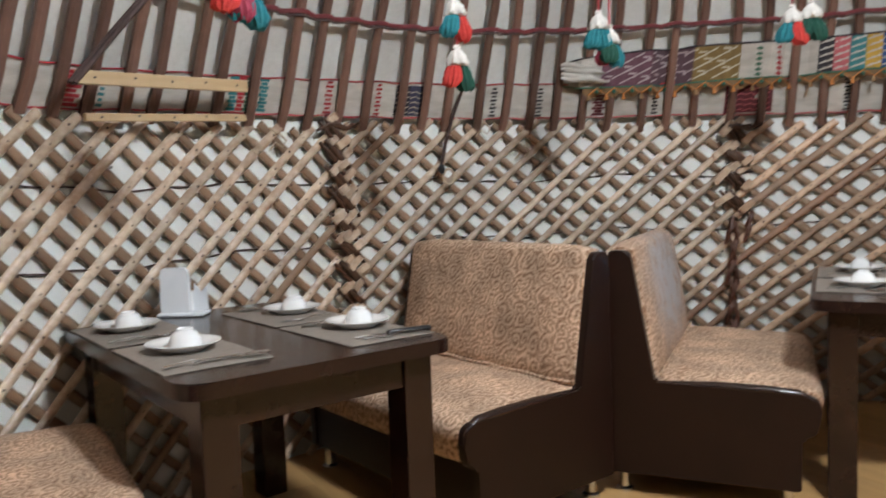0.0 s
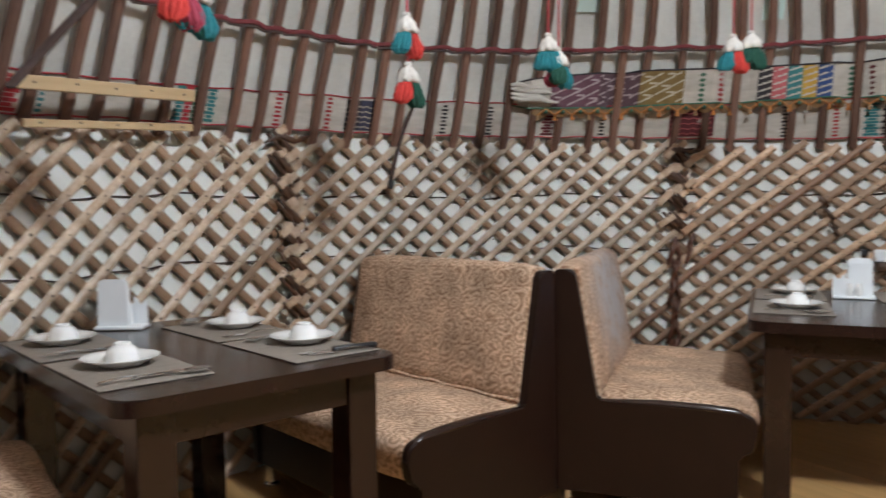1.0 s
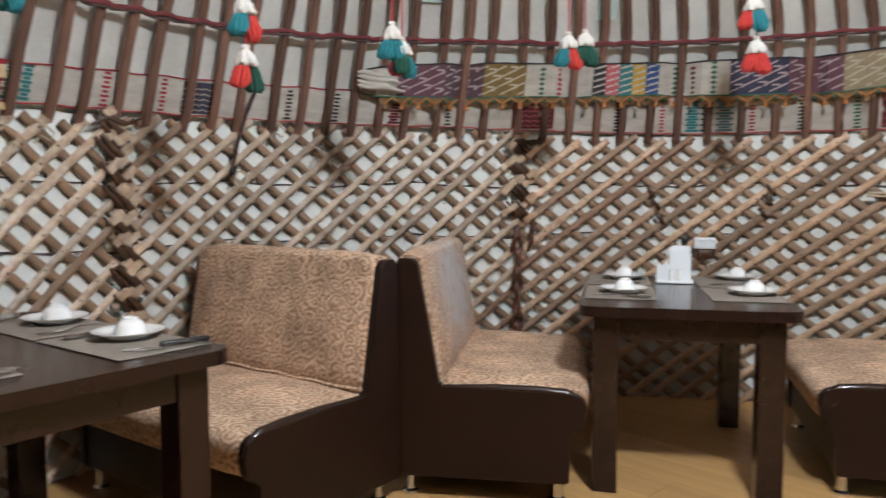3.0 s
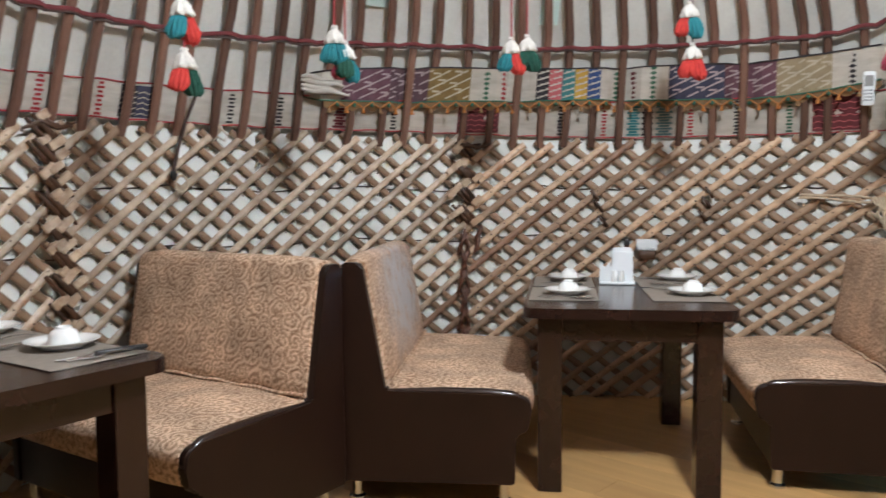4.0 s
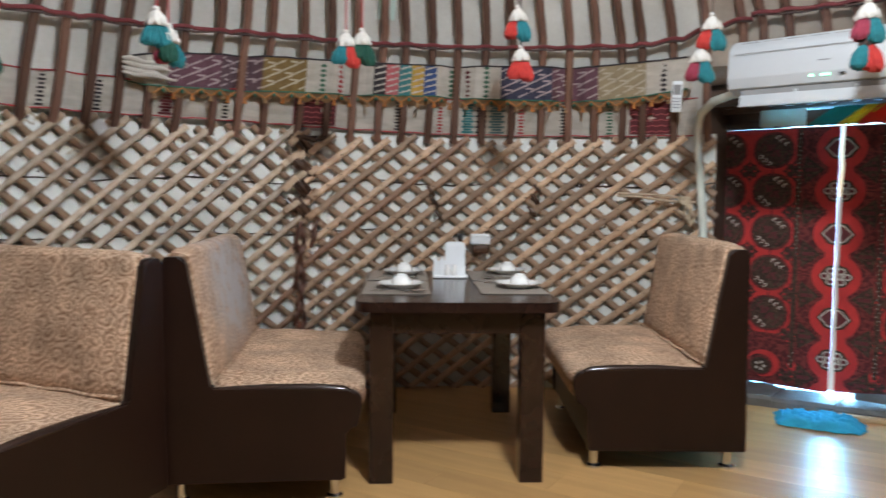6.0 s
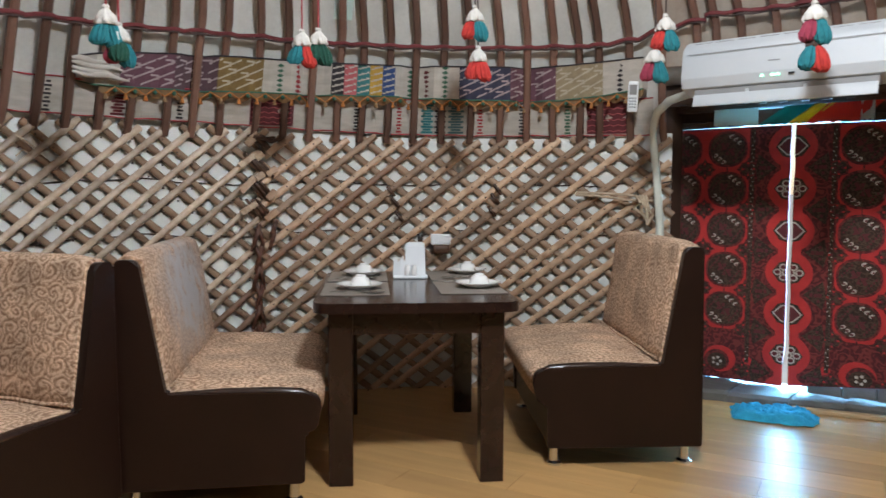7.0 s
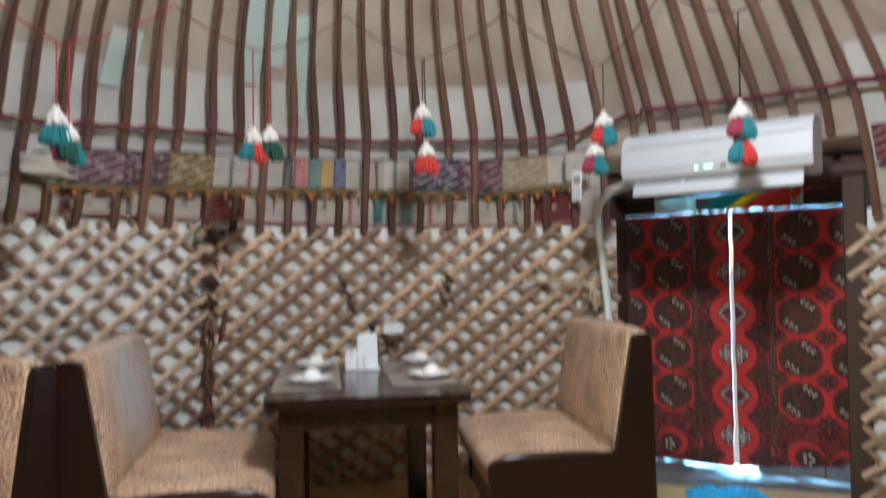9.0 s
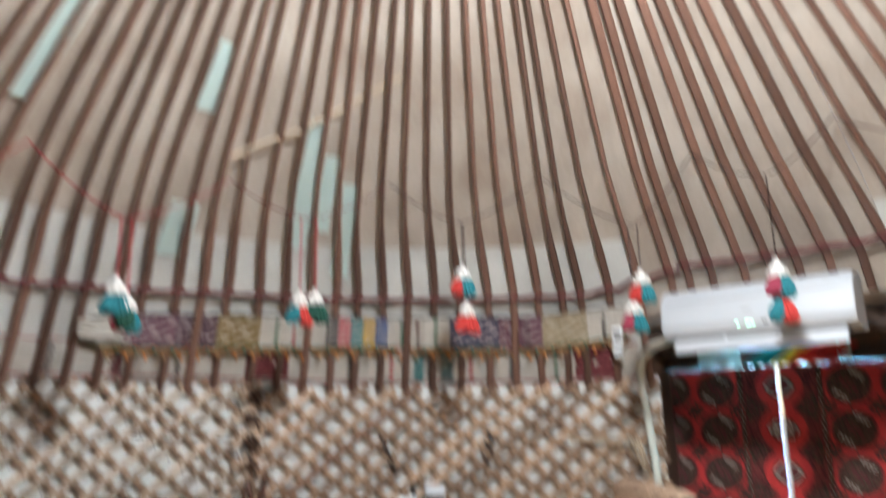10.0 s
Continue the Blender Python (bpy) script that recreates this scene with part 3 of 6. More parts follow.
# ---- seams of the lattice ----
def seam(az, shift, z0, z1, step, label, ends):
    """Dark straps slanting between the sawn ends of the bars of two sections."""
    th = thing("lattice_seam", Matrix.Identity(4), label, "strapping")
    rnd = random.Random(int(az * 10))
    z = z1
    while z > z0:
        a = az + shift * (z1 - z) + rnd.uniform(-0.2, 0.2)
        for j, (da, thick) in enumerate(((-0.62, 0.010), (0.0, 0.013), (0.55, 0.009))):
            bm = bmesh.new()
            q, w = rnd.uniform(-0.012, 0.012), rnd.uniform(1.0, 1.35)
            tube(bm, [polar(a + da - 0.85 * w, R - 0.030, z + 0.048 * w + q), polar(a + da - 0.3, R - 0.041, z + 0.016 + q), polar(a + da + 0.3, R - 0.042, z - 0.016 + q), polar(a + da + 0.85 * w, R - 0.030, z - 0.046 * w + q)], [thick * 0.8, thick, thick * 1.1, thick * 0.75], 6)
            part("strap", bm, M["strap"], th, smooth=60)
        for da, dz, long, tone in ends:
            if rnd.random() < 0.16:
                continue
            bm = bmesh.new()
            ew, eh = long * rnd.uniform(0.8, 1.25), rnd.uniform(0.015, 0.0195)
            p = polar(a + da + rnd.uniform(-0.2, 0.2), R - 0.046 + rnd.uniform(-0.004, 0.006), z + dz + rnd.uniform(-0.008, 0.008))
            rot = Matrix.Translation(p) @ Matrix.Rotation(-radians(a + rnd.uniform(-8, 8)), 4, "Z") @ Matrix.Rotation(radians(-39 + rnd.uniform(-7, 7)), 4, "Y")
            box(bm, -ew, ew, -0.010, 0.008, -eh, eh, 0.004, 1, rot)
            part("bar_end", bm, M[tone], th)
        z -= step * rnd.uniform(0.92, 1.08)
    for k in range(4):
        bm = bmesh.new()
        q = [rnd.uniform(-0.012, 0.014) for _ in range(4)]
        tube(bm, [polar(az - 2.0 + 0.5 * k, R - 0.03, z1 + 0.012 + q[0]), polar(az - 0.8 + 0.3 * k, R - 0.05, z1 + 0.034 + q[1]), polar(az + 0.4 + 0.2 * k, R - 0.052, z1 + 0.020 + q[2]), polar(az + 1.5 + 0.35 * k, R - 0.035, z1 + 0.034 + q[3])], [0.005, 0.009, 0.008, 0.005], 7)
        part("top_tie", bm, M["strap"], th, "dark leather tie over the bar heads", 60)
    return th


seam(-41.6, 1.6, 0.30, 1.42, 0.100, "brown leather straps lacing two lattice sections", [(0.6, -0.052, 0.036, "bar_pale"), (-0.8, 0.046, 0.032, "bar_pale"), (1.0, 0.012, 0.028, "bar_pale"), (-0.2, 0.055, 0.022, "bar_pale")])
seam(3.0, -0.9, 1.00, 1.40, 0.114, "dark leather straps lacing two lattice sections", [(-0.1, 0.056, 0.024, "bar_pale"), (-1.3, 0.020, 0.042, "bar_pale"), (1.15, -0.030, 0.034, "bar_warm")])
lace = thing("lattice_lacing", Matrix.Identity(4), "reddish leather thongs braided down the lattice joint", "strapping")
for k in range(8):
    z1 = 0.985 - 0.102 * k
    for a, lean, r in ((2.15 + 0.35 * (k % 2), 0.42, 0.0125), (2.75 - 0.3 * (k % 2), -0.30, 0.0105)):
        bm = bmesh.new()
        tube(bm, [polar(a + lean, R - 0.034, z1), polar(a + lean * 0.4, R - 0.047, z1 - 0.045), polar(a - lean * 0.4, R - 0.048, z1 - 0.095), polar(a - lean, R - 0.035, z1 - 0.140)], [r * 0.8, r * 1.1, r, r * 0.75], 8)
        part("thong", bm, M["thong"], lace, smooth=60)
for a, z0, z1 in ((4.0, 0.85, 0.96), (4.2, 0.93, 1.0)):
    bm = bmesh.new()
    tube(bm, [polar(a + 0.35, R - 0.034, z1), polar(a + 0.1, R - 0.048, z1 * 0.6 + z0 * 0.4), polar(a - 0.3, R - 0.036, z0)], [0.010, 0.014, 0.009], 8)
    part("thong", bm, M["thong"], lace, smooth=60)
for a, z, s in ((18.5, 1.10, 1), (18.0, 1.16, 1), (19.0, 1.02, 1), (30.6, 1.12, 1), (30.2, 1.05, 1), (30.9, 1.17, 1)):
    bm = bmesh.new()
    tube(bm, [polar(a - 0.4, R - 0.028, z + 0.026), polar(a - 0.1, R - 0.038, z + 0.006), polar(a + 0.2, R - 0.038, z - 0.010), polar(a + 0.45, R - 0.028, z - 0.028)], 0.010, 8)
    tagged(part("bar_binding", bm, M["strap"], smooth=60), "brown leather thong knotted round lattice bars", "binding")


# ---- benches and tables ----
def loft(bm, outline, xs, push):
    """Draw a (y, z) outline out along xs; push(x, y, z) moves each vertex."""
    cols = [[bm.verts.new(push(x, y, z)) for y, z in outline] for x in xs]
    n = len(outline)
    for a, b in zip(cols, cols[1:]):
        for k in range(n):
            bm.faces.new((a[k], a[(k + 1) % n], b[(k + 1) % n], b[k]))
    bm.faces.new(cols[0][::-1]), bm.faces.new(cols[-1])
    bmesh.ops.recalc_face_normals(bm, faces=bm.faces)
    return bm


def finer(pts, step):
    out = []
    for p, q in zip(pts, pts[1:] + pts[:1]):
        n = max(1, int(math.dist(p, q) / step))
        out += [(p[0] + (q[0] - p[0]) * k / n, p[1] + (q[1] - p[1]) * k / n) for k in range(n)]
    return out


def bench(name, corner, bearing, length, flip, label, seed, cover="fabric", top=0.925, depth=1.0, tall=1.0):
    """corner: rear near floor corner; bearing: the way of its length, clockwise from +y; flip: +1 faces right of that way."""
    a = radians(bearing)
    u, v = Vector((math.sin(a), math.cos(a), 0)), Vector((math.cos(a), -math.sin(a), 0)) * flip
    o = Vector((*corner, 0)) + (u * length if flip > 0 else Vector())
    w = -u if flip > 0 else u
    m = Matrix(((w.x, v.x * depth, 0, o.x), (w.y, v.y * depth, 0, o.y), (0, 0, tall, 0), (0, 0, 0, 1)))
    th = thing(name, m, label, "bench", "booth benches")
    side = rounded([(-0.012, 0.135), (0.615, 0.135), (0.62, 0.315), (0.66, 0.322), (0.686, 0.455), (0.155, 0.467), (0.075, top), (0.0, top)],
                   [0.005, 0.01, 0.015, 0.04, 0.075, 0.012, 0.03, 0.02])
    for x0, x1 in ((0.0, 0.035), (length - 0.035, length)):
        bm = bmesh.new()
        prism(bm, side, x0, x1)
        near = (x0 > 0.01) == (flip > 0)
        if not near:
            for v in bm.verts:
                v.co.z -= 0.014 if v.co.z > 0.43 else 0.0
        bmesh.ops.bevel(bm, geom=[e for e in bm.edges if abs(e.verts[0].co.x - e.verts[1].co.x) < 1e-6], offset=0.007, segments=3, affect="EDGES")
        part("end_panel", bm, M["leather"], th, "dark brown leatherette end panel", 50)
        if not near:
            continue
        bm = bmesh.new()
        x = x0 + 0.0175
        tube(bm, [(x, 0.160, 0.460), (x, 0.35, 0.463), (x, 0.52, 0.460), (x, 0.606, 0.454), (x, 0.650, 0.433), (x, 0.669, 0.394)], [0.010, 0.017, 0.018, 0.017, 0.015, 0.010], 14)
        part("piping", bm, M["leather_shiny"], th, "shiny rolled leatherette edge", 60)
    bm = bmesh.new()
    box(bm, 0.036, length - 0.036, 0.0, 0.605, 0.137, 0.315)
    part("base", bm, M["leather"], th)
    n = 22
    xs = [0.033 + (length - 0.066) * k / n for k in range(n + 1)]
    edge = lambda x: min(1.0, min(x - 0.03, length - 0.03 - x) / 0.10)

    def soft_seat(x, y, z):
        s = noise.noise(Vector((x * 3.1, y * 3.5, seed))) * 0.010 + noise.noise(Vector((x * 11, y * 12, seed + 4))) * 0.003
        up = 0.016 * edge(x) * math.sin(math.pi * min(1, max(0, (y - 0.12) / 0.54))) if z > 0.4 else 0.0
        return Vector((x, y + (0.014 * edge(x) if y > 0.62 else 0), z + up + s * (z > 0.4)))

    def soft_back(x, y, z):
        s = noise.noise(Vector((x * 2.7, z * 3.2, seed + 9))) * 0.009 + noise.noise(Vector((x * 10, z * 11, seed + 2))) * 0.002
        out = 0.016 * edge(x) * math.sin(math.pi * min(1, max(0, (z - 0.44) / 0.5))) if y > 0.05 else 0.0
        return Vector((x, y + out + s * (y > 0.05), z + 0.012 * edge(x) * (z > 0.9)))

    bm = bmesh.new()
    loft(bm, finer(rounded([(0.12, 0.317), (0.65, 0.32), (0.688, 0.462), (0.158, 0.477), (0.12, 0.477)], [0, 0.045, 0.085, 0, 0], 7), 0.05), xs, soft_seat)
    part("seat", bm, M["fabric"], th, "beige seat upholstery with brown scroll pattern", 60)
    bm = bmesh.new()
    loft(bm, finer(rounded([(0.003, 0.332), (0.163, 0.479), (0.085, top + 0.01), (0.003, top + 0.01)], [0, 0, 0.045, 0.03], 6), 0.05), xs, soft_back)
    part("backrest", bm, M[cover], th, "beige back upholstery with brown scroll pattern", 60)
    bm = bmesh.new()
    tube(bm, [(x, 0.170, 0.487 + 0.003 * math.sin(30 * x)) for x in xs], 0.006, 6)
    part("seam_piping", bm, M["fabric"], th, smooth=60)
    for x in (0.07, length - 0.07):
        for y in (0.035, 0.575):
            bm = bmesh.new()
            lathe(bm, [(0, 0), (0.032, 0), (0.031, 0.008), (0.021, 0.016), (0.019, 0.03), (0.019, 0.09), (0, 0.09)], 20, Matrix.Translation((x, y, FLOOR)))
            part("leg", bm, M["steel"], th, "short chromed leg", 40)
    return th


def table(corner, bearing, w, length, label):
    a = radians(bearing)
    u, v = Vector((math.sin(a), math.cos(a), 0)), Vector((math.cos(a), -math.sin(a), 0))
    m = Matrix(((v.x, u.x, 0, corner[0]), (v.y, u.y, 0, corner[1]), (0, 0, 1, 0), (0, 0, 0, 1)))
    th = thing("dining_table", m, label, "table", "dining tables")
    bm = bmesh.new()
    o = rounded([(0, 0), (w, 0), (w, length), (0, length)], 0.075, 8)
    lo, hi = [bm.verts.new((x, y, 0.712)) for x, y in o], [bm.verts.new((x, y, 0.75)) for x, y in o]
    cap = bm.faces.new(hi)
    bm.faces.new(lo[::-1])
    for k in range(len(o)):
        bm.faces.new((lo[k], lo[(k + 1) % len(o)], hi[(k + 1) % len(o)], hi[k]))
    bmesh.ops.bevel(bm, geom=list(cap.edges), offset=0.004, segments=3, affect="EDGES")
    part("tabletop", bm, M["table"], th, smooth=40)
    for x in (0.055, w - 0.055 - 0.09):
        for y in (0.05, length - 0.14):
            bm = bmesh.new()
            box(bm, x, x + 0.09, y, y + 0.09, FLOOR + 0.0005, 0.7115, 0.004, 2)
            part("leg", bm, M["table"], th)
    for x in (0.065, w - 0.085):
        bm = bmesh.new()
        box(bm, x, x + 0.02, 0.141, length - 0.141, 0.625, 0.7115)
        part("apron", bm, M["table"], th)
    for y in (0.06, length - 0.08):
        bm = bmesh.new()
        box(bm, 0.146, w - 0.146, y, y + 0.02, 0.625, 0.7115)
        part("apron", bm, M["table"], th)
    return th


bench("booth_bench", (0.893, 2.384), -42.5, 1.05, -1, "beige and brown booth bench with scroll-patterned upholstery", 1.3)
bench("booth_bench", (0.893, 2.416), 19.8, 1.13, 1, "beige and brown booth bench, its worn back with painted daylight sheen", 4.1, "fabric_worn_sheen")
bench("booth_bench", (2.994, 1.835), 25.6, 0.95, -1, "beige and brown booth bench beside the carpeted doorway", 7.7, top=0.94)
bench("booth_bench", (-0.45, 0.80), -36.0, 1.10, 1, "narrow beige and brown booth bench facing the first table", 11.9, top=0.80, depth=0.67, tall=1.05)
TA = table((-0.163, 1.277), -43.0, 0.76, 1.09, "dark brown wooden table laid with four place settings").matrix_world
TB = table((1.536, 2.309), 23.0, 0.77, 1.10, "dark brown wooden table laid for four near the doorway").matrix_world


# ---- table things ----
def placemat(m):
    bm = bmesh.new()
    rows, cols = 6, 9
    g = [[bm.verts.new((-0.205 + 0.41 * i / cols, -0.135 + 0.27 * j / rows, 0.0012 + 0.0012 * noise.noise(Vector((i * 0.7, j * 0.8, m.translation.x * 9))))) for i in range(cols + 1)] for j in range(rows + 1)]
    for j in range(rows):
        for i in range(cols):
            bm.faces.new((g[j][i], g[j][i + 1], g[j + 1][i + 1], g[j + 1][i]))
    r = bmesh.ops.extrude_face_region(bm, geom=list(bm.faces))
    bmesh.ops.translate(bm, vec=(0, 0, 0.0022), verts=[v for v in r["geom"] if isinstance(v, bmesh.types.BMVert)])
    bmesh.ops.recalc_face_normals(bm, faces=bm.faces)
    ob = part("placemat", bm, M["mat"])
    ob.matrix_world = m
    return tagged(ob, "grey-brown woven vinyl placemat on the table", "placemat", "placemats")


def dinner_plate(m):
    bm = bmesh.new()
    lathe(bm, [(0, 0.004), (0.046, 0.004), (0.049, 0.0), (0.053, 0.0), (0.056, 0.005), (0.078, 0.013), (0.095, 0.0205), (0.0965, 0.0225), (0.094, 0.023), (0.077, 0.017), (0.058, 0.0105), (0.045, 0.008), (0, 0.008)], 48)
    ob = part("dinner_plate", bm, M["china"], smooth=50)
    ob.matrix_world = m
    return tagged(ob, "white china dinner plate on a placemat", "plate", "plates")


def tea_bowl(m):
    th = thing("tea_bowl", m, "white china tea bowl turned upside down on a plate", "bowl", "tea bowls")
    bm = bmesh.new()
    lathe(bm, [(0.0400, 0), (0.0420, 0.001), (0.0412, 0.010), (0.0380, 0.026), (0.0315, 0.037), (0.022, 0.0425), (0, 0.0435)], 40)
    part("bowl_wall", bm, M["china"], th, smooth=60)
    bm = bmesh.new()
    lathe(bm, [(0.0225, 0.042), (0.0215, 0.0485), (0.019, 0.049), (0.0175, 0.0445), (0, 0.044)], 32)
    part("foot_ring", bm, M["china"], th, smooth=50)
    return th


def cutlery(kind, m):
    th = thing(kind, m, {"fork": "steel table fork beside a plate", "spoon": "steel soup spoon beside a plate", "knife": "steel table knife beside a plate"}[kind], kind, kind + "s")
    bm = bmesh.new()
    k = 10
    prev = None
    for i in range(k + 1):
        t = i / k
        w = 0.0085 - 0.006 * math.sin(math.pi * min(1, t * 1.0)) * 0.9
        z = 0.003 + 0.010 * math.sin(math.pi * t) * 0.6
        row = [bm.verts.new((s * w, -0.10 + 0.125 * t, z + dz)) for s, dz in ((-1, 0), (1, 0), (1, 0.0022), (-1, 0.0022))]
        if prev:
            for q in range(4):
                bm.faces.new((prev[q], prev[(q + 1) % 4], row[(q + 1) % 4], row[q]))
        else:
            bm.faces.new(row[::-1])
        prev = row
    bm.faces.new(prev)
    part("handle", bm, M["steel"], th, smooth=50)
    bm = bmesh.new()
    if kind == "spoon":
        lathe(bm, [(0, 0.0), (0.5, 0.06), (0.8, 0.22), (1.0, 0.5), (1.0, 0.56), (0.78, 0.28), (0.5, 0.13), (0, 0.07)], 24, Matrix.Translation((0, 0.056, 0.001)) @ Matrix.Diagonal((0.021, 0.034, 0.016, 1)))
        part("bowl", bm, M["steel"], th, smooth=60)
    elif kind == "fork":
        box(bm, -0.012, 0.012, 0.022, 0.052, 0.003, 0.0055, 0.0008, 1)
        for x in (-0.0105, -0.0035, 0.0035, 0.0105):
            box(bm, x - 0.0016, x + 0.0016, 0.05, 0.098, 0.0035, 0.0055, 0.0005, 1)
        part("tines", bm, M["steel"], th)
    else:
        box(bm, -0.008, 0.010, 0.02, 0.125, 0.003, 0.0045, 0.0006, 1)
        grip = bmesh.new()
        box(grip, -0.011, 0.011, -0.108, 0.028, 0.0015, 0.0135, 0.004, 2)
        part("grip", grip, M["black"], th, "black plastic grip", 50)
        part("blade", bm, M["steel"], th)
    return th


def napkin_holder(m, sheet):
    th = thing("napkin_holder", m, "white plastic napkin holder with shakers on the table", "napkin holder", "napkin holders")
    bm = bmesh.new()
    box(bm, -0.085, 0.075, -0.045, 0.045, 0.0, 0.014, 0.006, 3)
    part("tray", bm, M["plastic"], th, smooth=50)
    bm = bmesh.new()
    prism(bm, rounded([(-0.05, 0.0), (0.05, 0.0), (0.046, 0.155), (-0.046, 0.155)], [0, 0, 0.02, 0.02]), -0.011, 0.011)
    bmesh.ops.transform(bm, matrix=Matrix.Translation((0.015, 0.018, 0.013)) @ Matrix.Rotation(radians(90), 4, "Z"), verts=bm.verts)
    part("upright", bm, M["plastic"], th, smooth=50)
    bm = bmesh.new()
    prism(bm, rounded([(-0.045, 0.0), (0.045, 0.0), (0.043, 0.135), (-0.043, 0.135)], [0, 0, 0.01, 0.01]), -0.007, 0.007)
    bmesh.ops.transform(bm, matrix=Matrix.Translation((0.015, -0.004, 0.014)) @ Matrix.Rotation(radians(90), 4, "Z"), verts=bm.verts)
    part("napkin", bm, M["plastic"], th, "folded white paper napkin")
    for i, x in enumerate((-0.062, -0.028)):
        bm = bmesh.new()
        prism(bm, [(-0.026, 0), (0.026, 0), (0.022, 0.085), (0.0, 0.065), (-0.026, 0.095)], -0.0015, 0.0015)
        bmesh.ops.transform(bm, matrix=Matrix.Translation((x, -0.018 - 0.006 * i, 0.014)) @ Matrix.Rotation(radians(78 + 16 * i), 4, "Z"), verts=bm.verts)
        part("paper_fold", bm, M["plastic"], th, "folded paper napkin tip")
    for x in (-0.02, 0.012):
        bm = bmesh.new()
        lathe(bm, [(0, 0), (0.013, 0), (0.014, 0.03), (0.010, 0.042), (0.010, 0.05), (0, 0.052)], 18, Matrix.Translation((x, -0.031, 0.014)))
        part("shaker", bm, M["china"], th, smooth=50)
    return th


def setting(base, mat_at, plate_at, turn, tools):
    """One place: mat, plate, bowl and cutlery on a table's top, in the table's own metres."""
    m = base @ pose(*mat_at, 0.7503, 0, 0, turn)
    placemat(m)
    dinner_plate(base @ pose(*plate_at, 0.7549))
    tea_bowl(base @ pose(plate_at[0] + 0.004, plate_at[1] - 0.003, 0.7633, 0, 0, 20))
    for kind, cx, cy, cz in tools:
        cutlery(kind, m @ pose(cx, cy, 0.0045, 0, 0, cz))


setting(TA, (0.142, 0.335), (0.147, 0.39), -90, [("fork", 0.145, -0.02, 4), ("spoon", 0.165, 0.05, -6)])
setting(TA, (0.142, 0.785), (0.138, 0.84), -90, [("fork", 0.15, -0.02, 3), ("spoon", 0.17, 0.02, -4)])
setting(TA, (0.61, 0.29), (0.652, 0.335), 90, [("spoon", 0.155, 0.0, 5), ("knife", -0.15, -0.045, -10), ("fork", -0.175, -0.03, -14)])
setting(TA, (0.612, 0.725), (0.655, 0.75), 90, [("spoon", 0.165, 0.0, -5), ("fork", -0.155, 0.0, 6)])
setting(TB, (0.152, 0.41), (0.167, 0.395), -90, [("fork", 0.145, 0.0, 2), ("spoon", 0.165, 0.03, -8)])
setting(TB, (0.155, 0.87), (0.178, 0.90), -90, [("fork", -0.15, 0.0, 2), ("spoon", 0.15, 0.0, -4)])
setting(TB, (0.625, 0.425), (0.665, 0.42), 90, [("fork", 0.155, 0.0, 3)])
setting(TB, (0.625, 0.875), (0.686, 0.955), 90, [("fork", 0.15, 0.0, 3), ("spoon", -0.15, 0.0, 3)])
napkin_holder(TA @ pose(0.375, 1.02, 0.7504, 0, 0, 140), 0)
napkin_holder(TB @ pose(0.405, 0.80, 0.7504, 0, 0, -5), 1)

# ---- globe lamp, unseen, added as the main light ----
pend = thing("unseen_lamp", Matrix.Translation((1.55, 0.49, 2.75)), "unseen globe lamp added where table shadows place the light", "lamp")
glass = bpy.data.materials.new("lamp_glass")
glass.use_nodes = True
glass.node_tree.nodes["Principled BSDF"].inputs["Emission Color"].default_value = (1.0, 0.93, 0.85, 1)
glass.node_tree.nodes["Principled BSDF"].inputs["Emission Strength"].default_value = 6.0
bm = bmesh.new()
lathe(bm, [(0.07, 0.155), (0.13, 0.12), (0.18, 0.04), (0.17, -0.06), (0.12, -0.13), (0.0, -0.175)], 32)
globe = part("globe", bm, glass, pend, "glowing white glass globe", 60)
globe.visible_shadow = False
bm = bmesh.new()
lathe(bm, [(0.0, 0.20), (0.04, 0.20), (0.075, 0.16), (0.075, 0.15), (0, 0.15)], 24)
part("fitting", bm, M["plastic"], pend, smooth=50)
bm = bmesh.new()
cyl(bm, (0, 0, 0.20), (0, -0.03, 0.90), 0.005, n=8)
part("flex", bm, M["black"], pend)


# ---- woven bands ----
def sheet(bm, a0, a1, zlo, zhi, rad, thick=0.003, step=0.8, rows=2):
    """A thin cloth along the wall; zlo, zhi and rad are functions."""
    n = max(1, int(math.ceil((a1 - a0) / step)))
    cols = []
    for k in range(n + 1):
        a = a0 + (a1 - a0) * k / n
        col = [polar(a, rad(a, zlo(a) + (zhi(a) - zlo(a)) * j / rows), zlo(a) + (zhi(a) - zlo(a)) * j / rows) for j in range(rows + 1)]
        out = Vector((math.sin(radians(a)), math.cos(radians(a)), 0)) * thick
        cols.append([bm.verts.new(p) for p in col] + [bm.verts.new(p + out) for p in col[::-1]])
    m = 2 * rows + 2
    for a, b in zip(cols, cols[1:]):
        for k in range(m):
            bm.faces.new((a[k], b[k], b[(k + 1) % m], a[(k + 1) % m]))
    bm.faces.new(cols[0]), bm.faces.new(cols[-1][::-1])
    return bm


def patch(bm, a0, a1, z0, z1, rad, lift=0.0025, skew=0.0):
    """A small raised motif on a cloth."""
    vs = [bm.verts.new(polar(a, rad(a, z) - lift, z)) for a, z in ((a0, z0), (a1, z0 + skew), (a1, z1 + skew), (a0, z1))]
    ws = [bm.verts.new(polar(a, rad(a, z) + 0.0005, z)) for a, z in ((a0, z0), (a1, z0 + skew), (a1, z1 + skew), (a0, z1))]
    bm.faces.new(vs)
    for k in range(4):
        bm.faces.new((vs[k], ws[k], ws[(k + 1) % 4], vs[(k + 1) % 4]))


